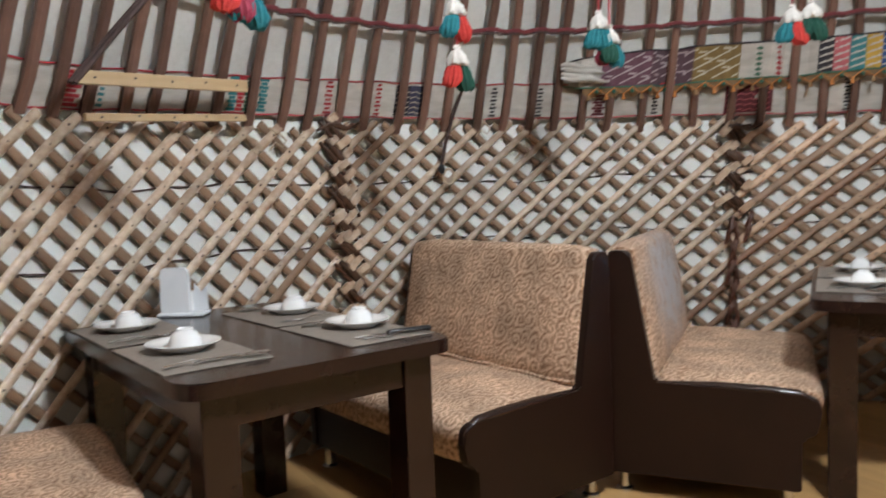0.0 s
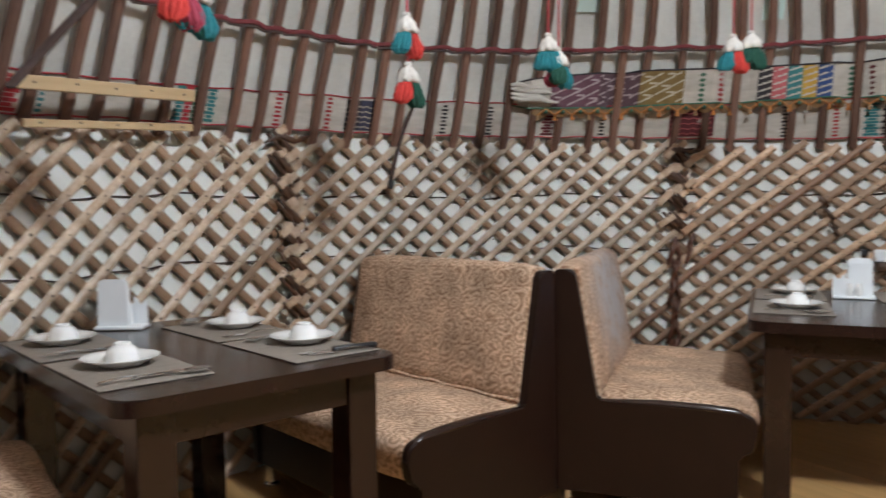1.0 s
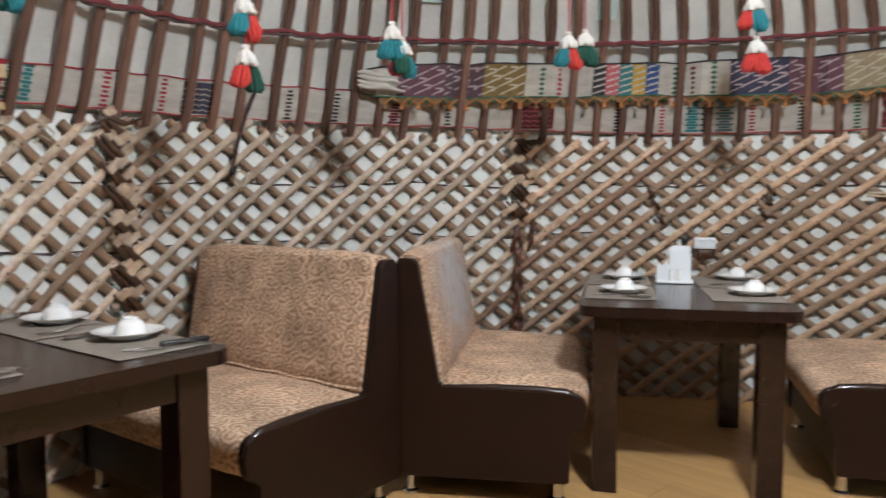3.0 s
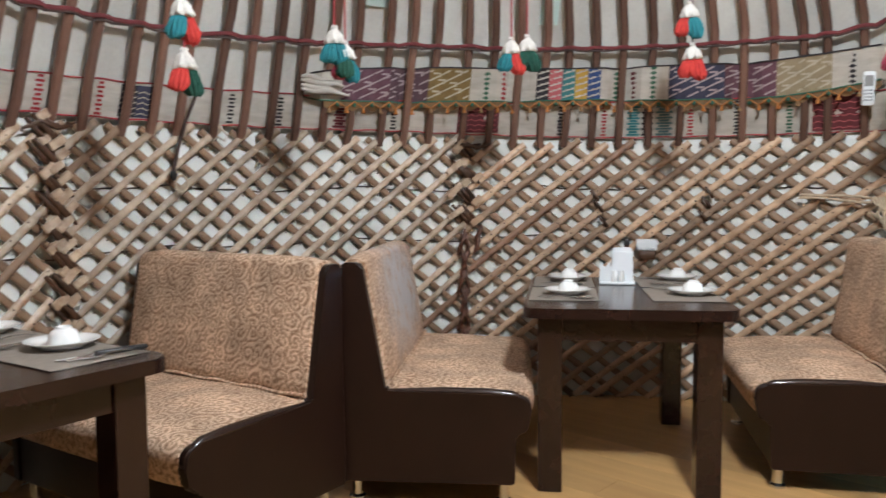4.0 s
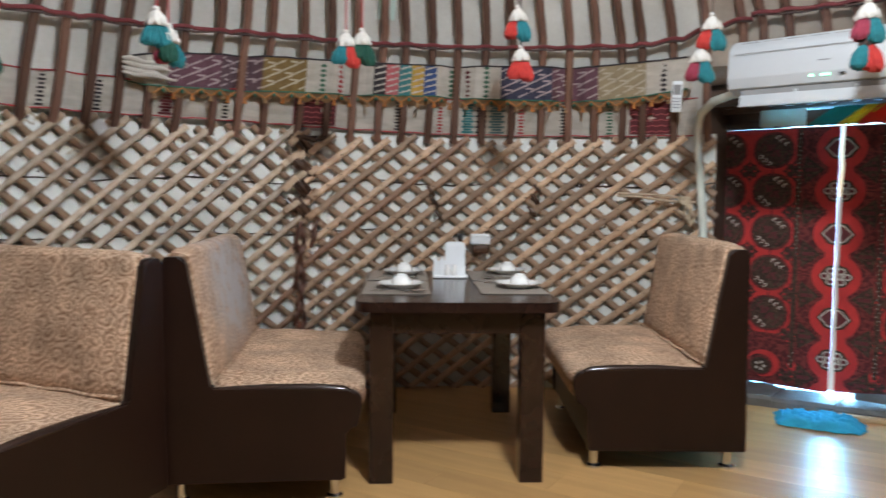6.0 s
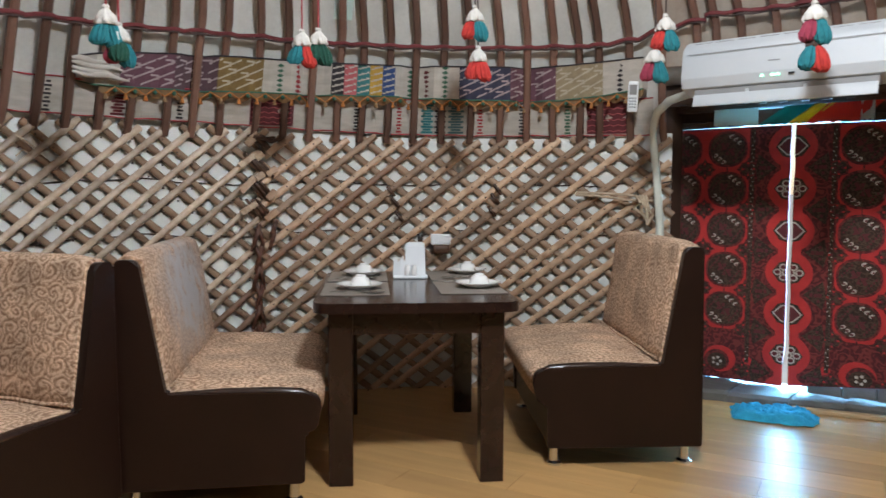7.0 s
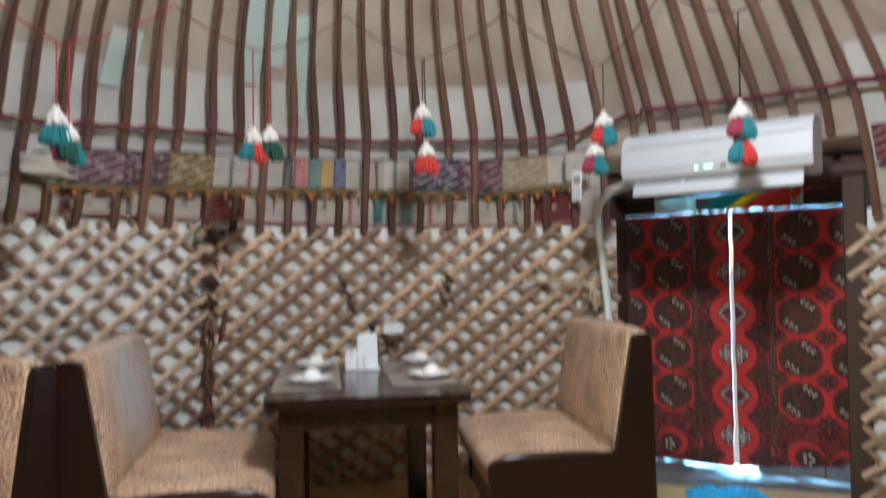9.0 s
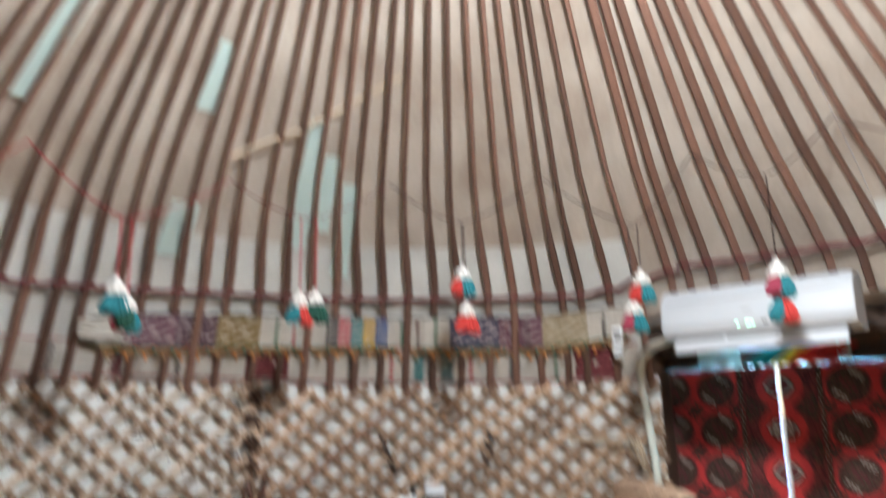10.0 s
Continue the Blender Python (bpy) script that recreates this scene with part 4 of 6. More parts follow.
def lerp(table, x):
    for (a, u), (b, v) in zip(table, table[1:]):
        if x <= b:
            return u + (v - u) * max(0.0, (x - a) / (b - a))
    return table[-1][1]


OVER = (-17.0, -4.6, 8.4, 20.7, 34.3)      # poles that lie in front of the band


def band_rad(a, z):
    near = min(abs(a - o) for o in OVER)
    s = max(0.0, min(1.0, (near - 0.7) / 1.6))
    s = s * s * (3 - 2 * s)
    return roof_at(z) + 0.024 - 0.046 * s + 0.003 * math.sin(a * 2.3 + z * 20)


def band_top(a):
    return lerp([(-18, 1.735), (-15, 1.757), (-12, 1.775), (-6, 1.796), (0, 1.806), (26, 1.812), (37, 1.807), (43, 1.823), (48, 1.837)], a)


def band_low(a):
    return lerp([(-18, 1.665), (-15, 1.626), (-6, 1.636), (2, 1.649), (18, 1.659), (26, 1.647), (38, 1.640), (43, 1.659), (48, 1.688)], a)


band = thing("woven_band", Matrix.Identity(4), "patterned woven wool band with orange fringe threaded through roof poles", "woven band")
PANELS = [(-17.3, -12.6, "white"), (-12.6, -7.0, "plum"), (-7.0, -2.4, "purple"), (-2.4, 2.63, "gold"), (2.63, 10.6, "white"), (10.6, 12.1, "black"), (12.1, 13.65, "pink"), (13.65, 15.2, "teal"),
          (15.2, 16.7, "yellow"), (16.7, 18.23, "blue"), (18.23, 26.07, "white"), (26.07, 32.28, "navy"), (32.28, 37.75, "plum"), (37.75, 43.32, "khaki"), (43.32, 48.5, "white")]
HOOK = {"plum": "lilac", "purple": "lilac", "gold": "cream", "navy": "lilac", "khaki": "cream"}
for a0, a1, key in PANELS:
    bm = sheet(bmesh.new(), a0, a1, band_low, band_top, band_rad)
    p = part("panel", bm, M["band_white"] if key == "white" else THREAD[key], band)
    if key in HOOK:
        bm = bmesh.new()
        rise, gap = 0.0195, 0.042            # climb of a diagonal per degree, spacing of diagonals
        for row in range(-4, 5):
            a = a0 + 0.06
            while a < a1 - 0.1:
                b = min(a + 0.35, a1 - 0.04)
                z = band_low(a) + 0.010 + gap * row + rise * (a - a0)
                if band_low(a) + 0.006 < z and z + rise * 0.35 < band_top(a) - 0.012:
                    patch(bm, a, b, z, z + 0.0085, band_rad, skew=rise * (b - a))
                a += 0.35
            for k in range(3):
                a = a0 + 0.5 + 2.0 * k + 0.6 * (row % 2)
                z = band_low(a) + 0.010 + gap * row + rise * (a - a0) + 0.026
                if a + 0.95 < a1 - 0.1 and band_low(a) + 0.012 < z - 0.016 and z < band_top(a) - 0.016:
                    patch(bm, a, a + 0.9, z, z + 0.008, band_rad)
                    patch(bm, a + 0.65, a + 0.9, z - 0.013, z, band_rad)
                    patch(bm, a + 0.3, a + 0.65, z - 0.016, z - 0.010, band_rad)
        part("hook_motif", bm, THREAD[HOOK[key]], p)
    elif key in ("black", "pink", "teal", "yellow", "blue"):
        bm = bmesh.new()
        z = band_low(a0) + 0.012
        while z < band_top(a0) - 0.02:
            for i in range(4):
                aa = a0 + 0.1 + i * 0.34
                patch(bm, aa, aa + 0.34, z + 0.004 * i, z + 0.004 * i + 0.006 + 0.003 * (i % 2), band_rad)
            z += 0.029
        part("tooth_motif", bm, M["band_white"], p)
    else:
        cols = {-17.3: [], 2.63: [(4.6, "green"), (6.8, "red")], 18.23: [(20.2, "green"), (22.0, "maroon"), (24.3, "green")], 43.32: [(45.3, "black")]}[a0]
        for ac, col in cols:
            bm = bmesh.new()
            z = band_low(ac) + 0.008
            while z < band_top(ac) - 0.015:
                patch(bm, ac - 0.34, ac + 0.34, z + 0.004, z + 0.011, band_rad)
                patch(bm, ac - 0.16, ac + 0.16, z, z + 0.016, band_rad, 0.003)
                z += 0.023
            part("dot_motif", bm, THREAD[col], p)
for edge_at, key in ((band_top, "black"), (band_low, "green")):
    bm = bmesh.new()
    tube(bm, [polar(a / 2, band_rad(a / 2, edge_at(a / 2)) - 0.003, edge_at(a / 2)) for a in range(-34, 97)], 0.004, 6)
    part("edging", bm, THREAD[key], band, smooth=60)
bm = sheet(bmesh.new(), -14.5, 48.0, lambda a: band_low(a) - 0.036 - 0.012 * math.sin(a * 2.7), lambda a: band_low(a) - 0.001, lambda a, z: band_rad(a, z) + 0.003, step=0.5)
part("felt_edge", bm, M["tan_felt"], band)
bm = bmesh.new()
pts = []
for k in range(0, 62):
    a = -14.0 + k * 1.0
    pts.append(polar(a, band_rad(a, band_low(a)) - 0.012, band_low(a) - (0.004 if k % 2 else 0.036)))
tube(bm, pts, 0.0042, 6)
part("zigzag_braid", bm, THREAD["orange"], band, smooth=60)
for k in range(0, 62, 2):
    a = -14.0 + k
    bm = bmesh.new()
    lathe(bm, [(0, 0), (0.005, -0.003), (0.008, -0.014), (0.012, -0.027), (0, -0.028)], 8, Matrix.Translation(polar(a, band_rad(a, band_low(a)) - 0.014, band_low(a) - 0.034)))
    part("fringe_tassel", bm, THREAD["orange"] if k % 3 else M["tan_felt"], band, smooth=60)
    bm = bmesh.new()
    b = a + 1.0
    lathe(bm, [(0, 0), (0.009, -0.006), (0.010, -0.018), (0, -0.026)], 8, Matrix.Translation(polar(b, band_rad(b, band_low(b)) - 0.010, band_low(b) - 0.006)))
    part("fringe_pompom", bm, THREAD["green"], band, smooth=60)
# folded white end of the band
bm = bmesh.new()
for j, (dz, ln) in enumerate(((0.0, 3.6), (-0.022, 5.0), (-0.044, 4.2), (-0.06, 5.6))):
    pts = [polar(-17.4 + ln * k / 5, band_rad(-14, 1.7) - 0.02 - 0.006 * math.sin(k), 1.728 + dz - 0.012 * k / 5 + 0.006 * math.sin(k * 1.7 + j)) for k in range(6)]
    tube(bm, pts, [0.006, 0.013, 0.016, 0.014, 0.010, 0.004], 8)
tagged(part("folded_cloth", bm, M["band_white"], smooth=70), "crumpled white cloth tied to the end of the woven band", "cloth")


# lower tape behind the poles
def tape_rad(a, z):
    return roof_at(z) + 0.026 + 0.004 * math.sin(a * 0.9)


def tape_low(a):
    return lerp([(-90, 1.43), (-66, 1.444), (-58, 1.470), (-42, 1.486), (-5, 1.495), (20, 1.464), (48, 1.457)], a)


def tape_top(a):
    return lerp([(-90, 1.57), (-66, 1.582), (-58, 1.605), (-42, 1.637), (-20, 1.655), (48, 1.650)], a)


tape = thing("wall_tape", Matrix.Identity(4), "cream woven tape with red edges and coloured motifs behind the poles", "woven tape")
part("tape_cloth", sheet(bmesh.new(), -88, 49, tape_low, tape_top, tape_rad, step=1.0), M["band_white"], tape)
for fn, dz in ((tape_low, 0.005), (tape_top, -0.004), (tape_low, 0.022)):
    bm = bmesh.new()
    tube(bm, [polar(a, tape_rad(a, fn(a)) - 0.003, fn(a) + dz + 0.003 * math.sin(a * 1.3)) for a in range(-88, 50)], 0.0035 if dz < 0.02 else 0.0018, 6)
    part("red_edge", bm, THREAD["red"] if dz < 0.02 else THREAD["maroon"], tape, smooth=60)
for a0, a1, key, kind in [(-66.8, -65.0, "red", "teeth"), (-63.6, -63.1, "teal", "dots"), (-52.4, -51.6, "teal", "teeth"), (-51.6, -50.9, "red", "teeth"), (-50.9, -50.1, "green", "teeth"), (-49.5, -48.6, "teal", "teeth"),
                          (-42.8, -42.0, "red", "dots"), (-37.4, -36.8, "red", "dots"), (-35.2, -33.6, "black", "block"), (-33.6, -31.6, "navy", "cross"), (-24.5, -23.8, "black", "dots"), (-19.2, -18.5, "black", "dots"),
                          (-12.8, -11.4, "maroon", "teeth"), (-6.2, -5.5, "black", "dots"), (1.7, 6.6, "maroon", "block"), (13.6, 14.2, "black", "dots"), (18.7, 19.3, "red", "dots"), (21.65, 23.1, "teal", "teeth"),
                          (23.3, 24.6, "black", "teeth"), (24.9, 26.75, "slate", "teeth"), (28.4, 29.1, "red", "dots"), (33.4, 34.0, "black", "dots"), (38.8, 39.5, "green", "dots"), (41.4, 46.35, "maroon", "block"),
                          (-74, -72.5, "red", "teeth"), (-80, -78, "teal", "teeth")]:
    bm = bmesh.new()
    am = (a0 + a1) / 2
    z, top = tape_low(am) + 0.014, tape_top(am) - 0.014
    if kind in ("block", "cross"):
        patch(bm, a0, am, z, top, tape_rad, 0.0025), patch(bm, am, a1, z, top, tape_rad, 0.0025)
        b = part("block_motif", bm, THREAD[key], tape)
        bm = bmesh.new()
        for j in range(5):
            zz = z + 0.008 + (top - z - 0.02) * j / 5
            n = int((a1 - a0) / 0.5)
            for i in range(n):
                aa = a0 + 0.1 + i * 0.5
                patch(bm, aa, aa + 0.5, zz + (0.008 if i % 2 else 0.0), zz + (0.010 if i % 2 else 0.002) + 0.002, tape_rad, 0.004, -0.008 if i % 2 else 0.008)
        part("line_motif", bm, THREAD["pink" if key == "maroon" else "cream"], b)
    else:
        k = 0
        while z < top:
            d = (a1 - a0) * (0.18 if k % 2 else 0.0)
            patch(bm, a0 + d, a1 - d, z, z + (0.011 if kind == "teeth" else 0.009), tape_rad, 0.0025)
            z += 0.014 if kind == "teeth" else 0.017
            k += 1
        part("tooth_motif" if kind == "teeth" else "dot_motif", bm, THREAD[key], tape)

# band past the doorway
band2 = thing("woven_band", Matrix.Identity(4), "maroon and cream woven band on the poles past the doorway", "woven band")
for a0, a1, key in ((79, 84, "maroon"), (84, 89, "navy"), (89, 93, "white"), (93, 98, "plum"), (98, 118, "white")):
    p = part("panel", sheet(bmesh.new(), a0, a1, lambda a: 1.66, lambda a: 1.82, lambda a, z: roof_at(z) - 0.022), M["band_white"] if key == "white" else THREAD[key], band2)
    if key != "white":
        bm = bmesh.new()
        for row in range(4):
            for i in range(int((a1 - a0) / 0.5)):
                aa = a0 + 0.1 + i * 0.5
                patch(bm, aa, aa + 0.4, 1.675 + row * 0.036 + 0.008 * (i % 3), 1.681 + row * 0.036 + 0.008 * (i % 3), lambda a, z: roof_at(z) - 0.022)
        part("hook_motif", bm, THREAD["lilac"], p)
part("tape_cloth", sheet(bmesh.new(), 78, 118, lambda a: 1.47, lambda a: 1.64, tape_rad), M["band_white"], thing("wall_tape", Matrix.Identity(4), "cream woven tape behind the poles past the doorway", "woven tape"))


# ---- hanging tassels ----
def skirt(bm, p, w, h, seed, lean=(0, 0)):
    """A thick hank of wool flaring downwards, with strands."""
    rnd = random.Random(seed)
    n = 24
    rings = []
    for r, z in ((0.0, 0.0), (0.42, -0.02), (0.76, -0.17), (1.0, -0.42), (1.10, -0.66), (1.0, -0.86), (0.62, -1.0), (0.0, -0.95)):
        if r == 0:
            rings.append([bm.verts.new(p + Vector((lean[0] * -z, lean[1] * -z, z * h)))])
        else:
            rings.append([bm.verts.new(p + Vector((lean[0] * -z + w * r * (1 + (0.10 if k % 2 else -0.08) + rnd.uniform(-0.11, 0.11)) * math.cos(2 * math.pi * k / n), lean[1] * -z + w * r * (1 + (0.10 if k % 2 else -0.08)) * math.sin(2 * math.pi * k / n), (z + rnd.uniform(-0.05, 0.05)) * h))) for k in range(n)])
    for a, b in zip(rings, rings[1:]):
        for k in range(n):
            q = list(dict.fromkeys([a[k % len(a)], a[(k + 1) % len(a)], b[(k + 1) % len(b)], b[k % len(b)]]))
            if len(q) > 2:
                bm.faces.new(q)
    return bm


def tassel(az, r, ztop, zcord, tiers, label, cord="cord_bright", twin=0.0, bare=-1):
    """tiers: (dz of the cap's top, sideways shift, skirt colours)."""
    th = thing("hanging_tassel", Matrix.Translation(polar(az, r, ztop)), label, "tassel", "wool tassels")
    a = radians(az)
    t = Vector((math.cos(a), -math.sin(a), 0))
    out = Vector((math.sin(a), math.cos(a), 0))
    for s, (dz, dx, colours) in enumerate(tiers):
        o = t * dx + Vector((0, 0, dz))
        bm = bmesh.new()
        lathe(bm, [(0, 0.006), (0.011, 0.004), (0.013, -0.005), (0.009, -0.012), (0.021, -0.021), (0.034, -0.040), (0.039, -0.060), (0.033, -0.070), (0, -0.066)], 28, Matrix.Translation(o) @ Matrix.Diagonal((1, 1, 1, 1) if s != bare else (0.62, 0.62, 0.9, 1)))
        for v in bm.verts:
            w = v.co - o
            w.xy *= 1 + 0.10 * math.sin(8 * math.atan2(w.y, w.x) + 60 * w.z)
            v.co = o + w + Vector((noise.noise(w * 90), noise.noise(w * 80 + Vector((3, 1, 2))), noise.noise(w * 85))) * 0.008
        part("cap" if s != bare else "knot", bm, M["wool_white" if s != bare else "cord_dark"], th, "knotted white wool cap" if s != bare else "dark wool knot", 70)
        n = len(colours)
        for i, col in enumerate(colours):
            bm = bmesh.new()
            ang = 2 * math.pi * (i + 0.5) / n if n > 2 else math.pi * i
            side = t * -math.cos(ang) * 0.022 - out * (0.018 * math.sin(ang) if n > 2 else 0.004 * i)
            skirt(bm, o + Vector((0, 0, -0.058)) + side * 0.5, 0.030, 0.083 + 0.012 * (i % 2), s * 10 + i + int(az), (side.x * 0.9, side.y * 0.9))
            part("skirt", bm, M["wool_" + col], th, col + " wool skirt", 40)
        bm = bmesh.new()
        top = zcord - ztop
        cyl(bm, o + Vector((0, 0, 0.0)), (t * dx * (1.0 if twin else 0.6)) + Vector((0, 0, top)), 0.0035, n=6)
        part("cord", bm, M[cord], th)
    return th


tassel(-68.5, 1.83, 1.735, 2.10, [(0.012, -0.035, ("red", "rose")), (0.0, 0.022, ("teal", "teal"))], "red, white and teal wool tassel on a cord")
tassel(-40.2, 1.85, 1.822, 2.10, [(0.0, 0.0, ("teal", "red")), (-0.17, 0.004, ("red", "green"))], "two-tier red, teal and green wool tassel on a cord")
tassel(-20.4, 1.85, 1.818, 2.05, [(0.0, -0.015, ("teal", "teal")), (-0.055, 0.03, ("green", "teal", "rose"))], "teal, green and rose wool tassel on a cord", twin=1)
tassel(4.4, 1.85, 1.832, 2.17, [(0.0, -0.035, ("teal", "red")), (0.012, 0.035, ("green", "green"))], "pair of teal, red and green wool tassels", twin=1)
tassel(26.9, 1.85, 1.975, 2.18, [(0.0, 0.0, ("red", "teal")), (-0.175, 0.015, ("red", "red"))], "two-tier red and teal wool tassel on a cord", "cord_dark")
tassel(52.0, 1.85, 1.905, 2.11, [(0.0, 0.012, ("red", "teal")), (-0.13, -0.030, ("rose", "teal"))], "two-tier red and teal wool tassel near the air conditioner", "cord_dark", 1)
tassel(71.8, 1.68, 1.845, 2.19, [(0.0, 0.0, ("rose", "teal", "rose")), (-0.100, 0.0, ("teal", "red", "teal"))], "red and teal wool tassel hanging before the air conditioner", "cord_dark", bare=1)
NODES = [(-72, 1.98, 2.40), (-68.5, 1.83, 2.10), (-54, 2.02, 2.40), (-40.2, 1.85, 2.10), (-29.2, 2.06, 2.34), (-20.4, 1.85, 2.05), (-5.0, 2.04, 2.37), (4.4, 1.85, 2.17), (16.9, 2.00, 2.42), (26.9, 1.85, 2.18), (38.8, 1.98, 2.44), (52, 1.85, 2.11), (60.0, 1.96, 2.45), (71.8, 1.68, 2.19), (78.0, 1.95, 2.46), (92, 1.8, 2.2), (104, 2.0, 2.42)]
garland = thing("cord_garland", Matrix.Identity(4), "thin red and dark cords slung in zigzags between roof poles", "garland")
for i, (p, q) in enumerate(zip(NODES, NODES[1:])):
    bm = bmesh.new()
    a, b = polar(*p), polar(*q)
    tube(bm, [a.lerp(b, k / 6) - Vector((0, 0, 0.03 * math.sin(math.pi * k / 6))) for k in range(7)], 0.0034, 6)
    part("cord", bm, M["cord_bright"] if p[0] < -10 else M["cord_red"] if p[0] < 8 else M["cord_dark"], garland, smooth=60)
# pale plastic pipe across the roof
bm = bmesh.new()
tube(bm, [polar(-6 + 4.4 * k, 1.93 - 0.055 * k, 2.44 + 0.075 * k + 0.006 * math.sin(k * 2)) for k in range(9)], 0.011, 8)
tagged(part("roof_strap", bm, M["rope"], smooth=60), "pale rope strap crossing behind the roof poles", "rope")

# ---- things on the wall ----
for az0, az1, za0, za1, h, r, label in ((-67.5, -52.4, 1.525, 1.562, 0.042, 2.50, "planed pine plank nailed across the roof poles"), (-65.6, -51.4, 1.418, 1.457, 0.026, 2.585, "narrow pine batten nailed along the lattice top")):
    p, q = polar(az0, r, za0), polar(az1, r, za1)
    d = (q - p)
    bm = bmesh.new()
    box(bm, 0, d.length, -0.011, 0.011, -h / 2, h / 2, 0.002, 1)
    x = d.normalized()
    y = Vector((0, 0, 1)).cross(x).normalized()
    z = x.cross(y)
    m = Matrix(((x.x, y.x, z.x, p.x), (x.y, y.y, z.y, p.y), (x.z, y.z, z.z, p.z), (0, 0, 0, 1)))
    th = thing("wooden_plank", m, label, "plank")
    part("board", bm, M["pine"], th)
    for k in range(5):
        bm = bmesh.new()
        xx = d.length * (0.08 + 0.21 * k)
        cyl(bm, (xx, -0.013, 0.004 * (k % 2)), (xx, -0.010, 0.004 * (k % 2)), 0.004, n=10)
        part("nail_head", bm, M["black"], th)
bm = bmesh.new()
p, q = polar(-61.9, 2.40, 1.84), polar(-68.4, 2.47, 1.50)
for s in (-1, 1):
    tube(bm, [p + Vector((0.007 * s, 0, 0)), (p + q) / 2 + Vector((0.007 * s, 0, 0.004)), q + Vector((0.007 * s, 0, 0))], 0.009, 8)
tagged(part("grey_strap", bm, M["cord_dark"], smooth=60), "dark grey webbing strap slanting across the roof poles", "strap")
whip = thing("riding_whip", Matrix.Identity(4), "dark wooden riding whip hung on the lattice", "whip")
bm = bmesh.new()
tube(bm, [polar(-28.3, 2.54, 1.62), polar(-29.0, 2.59, 1.50), polar(-29.7, 2.61, 1.38), polar(-30.25, 2.61, 1.275)], [0.007, 0.008, 0.008, 0.009], 8)
part("whip_handle", bm, M["cord_dark"], whip, smooth=60)
bm = bmesh.new()
lathe(bm, [(0, 0.02), (0.014, 0.015), (0.017, 0), (0.012, -0.02), (0, -0.026)], 14, Matrix.Translation(polar(-30.3, 2.605, 1.26)))
part("whip_knot", bm, M["black"], whip, smooth=60)
bm = bmesh.new()
ring = [polar(-29.55 + 0.62 * math.cos(t * math.pi / 8), 2.60, 1.222 + 0.036 * math.sin(t * math.pi / 8)) for t in range(17)]
tube(bm, ring, 0.006, 7)
part("whip_lash", bm, M["rope"], whip, "pale looped lash", 60)
for az, z in ((-47.6, 1.40), (-25.2, 1.47), (-50.0, 1.37), (-20.8, 1.36)):
    bm = bmesh.new()
    tube(bm, [polar(az - 0.8, R - 0.03, z + 0.03), polar(az, R - 0.045, z + 0.005), polar(az + 0.6, R - 0.05, z - 0.02), polar(az + 0.4, R - 0.04, z - 0.05), polar(az - 0.3, R - 0.035, z - 0.03), polar(az - 0.9, R - 0.035, z - 0.06)], 0.004, 6)
    tagged(part("string_knot", bm, M["rope"], smooth=60), "pale string knotted round a lattice bar", "string")
rope = thing("wall_rope", Matrix.Identity(4), "pale rope stretched and knotted across the lattice", "rope")
for dz, a1 in ((0.0, 48.6), (-0.014, 49.2)):
    bm = bmesh.new()
    tube(bm, [polar(40.3, 2.60, 1.155 + dz), polar(43, 2.595, 1.150 + dz), polar(46, 2.59, 1.145 + dz * 2), polar(a1, 2.59, 1.125 + dz)], 0.007, 7)
    part("strand", bm, M["rope"], rope, smooth=60)
for k in range(4):
    bm = bmesh.new()
    tube(bm, [polar(47.2 + 0.4 * k, 2.58, 1.14), polar(47.9 + 0.3 * k, 2.565, 1.10 - 0.01 * k), polar(47.2 + 0.7 * k, 2.575, 1.07 - 0.012 * k), polar(48.6, 2.58, 1.03 - 0.015 * k)], 0.009, 7)
    part("knot", bm, M["rope"], rope, smooth=60)

m = Matrix.Translation(polar(24.05, 2.615, 0.893)) @ Matrix.Rotation(-radians(24.05), 4, "Z")
sock = thing("wall_socket", m, "white double wall socket screwed to the lattice", "socket")
bm = bmesh.new()
box(bm, -0.055, 0.055, -0.02, 0.02, -0.03, 0.03, 0.006, 3)
part("housing", bm, M["plastic"], sock, smooth=50)
for x in (-0.027, 0.027):
    bm = bmesh.new()
    lathe(bm, [(0.021, 0), (0.021, 0.004), (0.018, 0.004), (0.017, -0.002), (0, -0.002)], 24, Matrix.Translation((x, -0.021, 0)) @ Matrix.Rotation(radians(90), 4, "X"))
    part("outlet", bm, M["plastic"], sock, smooth=40)
# dark block added in place of the shade below the socket
bm = bmesh.new()
box(bm, -0.040, 0.045, -0.020, 0.012, -0.078, -0.032, 0.006, 2)
tagged(part("power_adapter", bm, M["strap"], smooth=50), "dark brown block standing for the shade under the wall socket", "adapter").matrix_world = m
bot = thing("sauce_bottle", TB @ pose(0.46, 1.03, 0.7504), "dark brown glass sauce bottle on the table", "bottle")
bm = bmesh.new()
lathe(bm, [(0, 0), (0.028, 0), (0.030, 0.006), (0.030, 0.10), (0.026, 0.12), (0.013, 0.145), (0.012, 0.175), (0, 0.175)], 28)
part("bottle_body", bm, M["bottle"], bot, smooth=50)
bm = bmesh.new()
lathe(bm, [(0.0135, 0.165), (0.015, 0.167), (0.015, 0.19), (0.013, 0.193), (0, 0.193)], 20)
part("bottle_cap", bm, M["black"], bot, smooth=50)

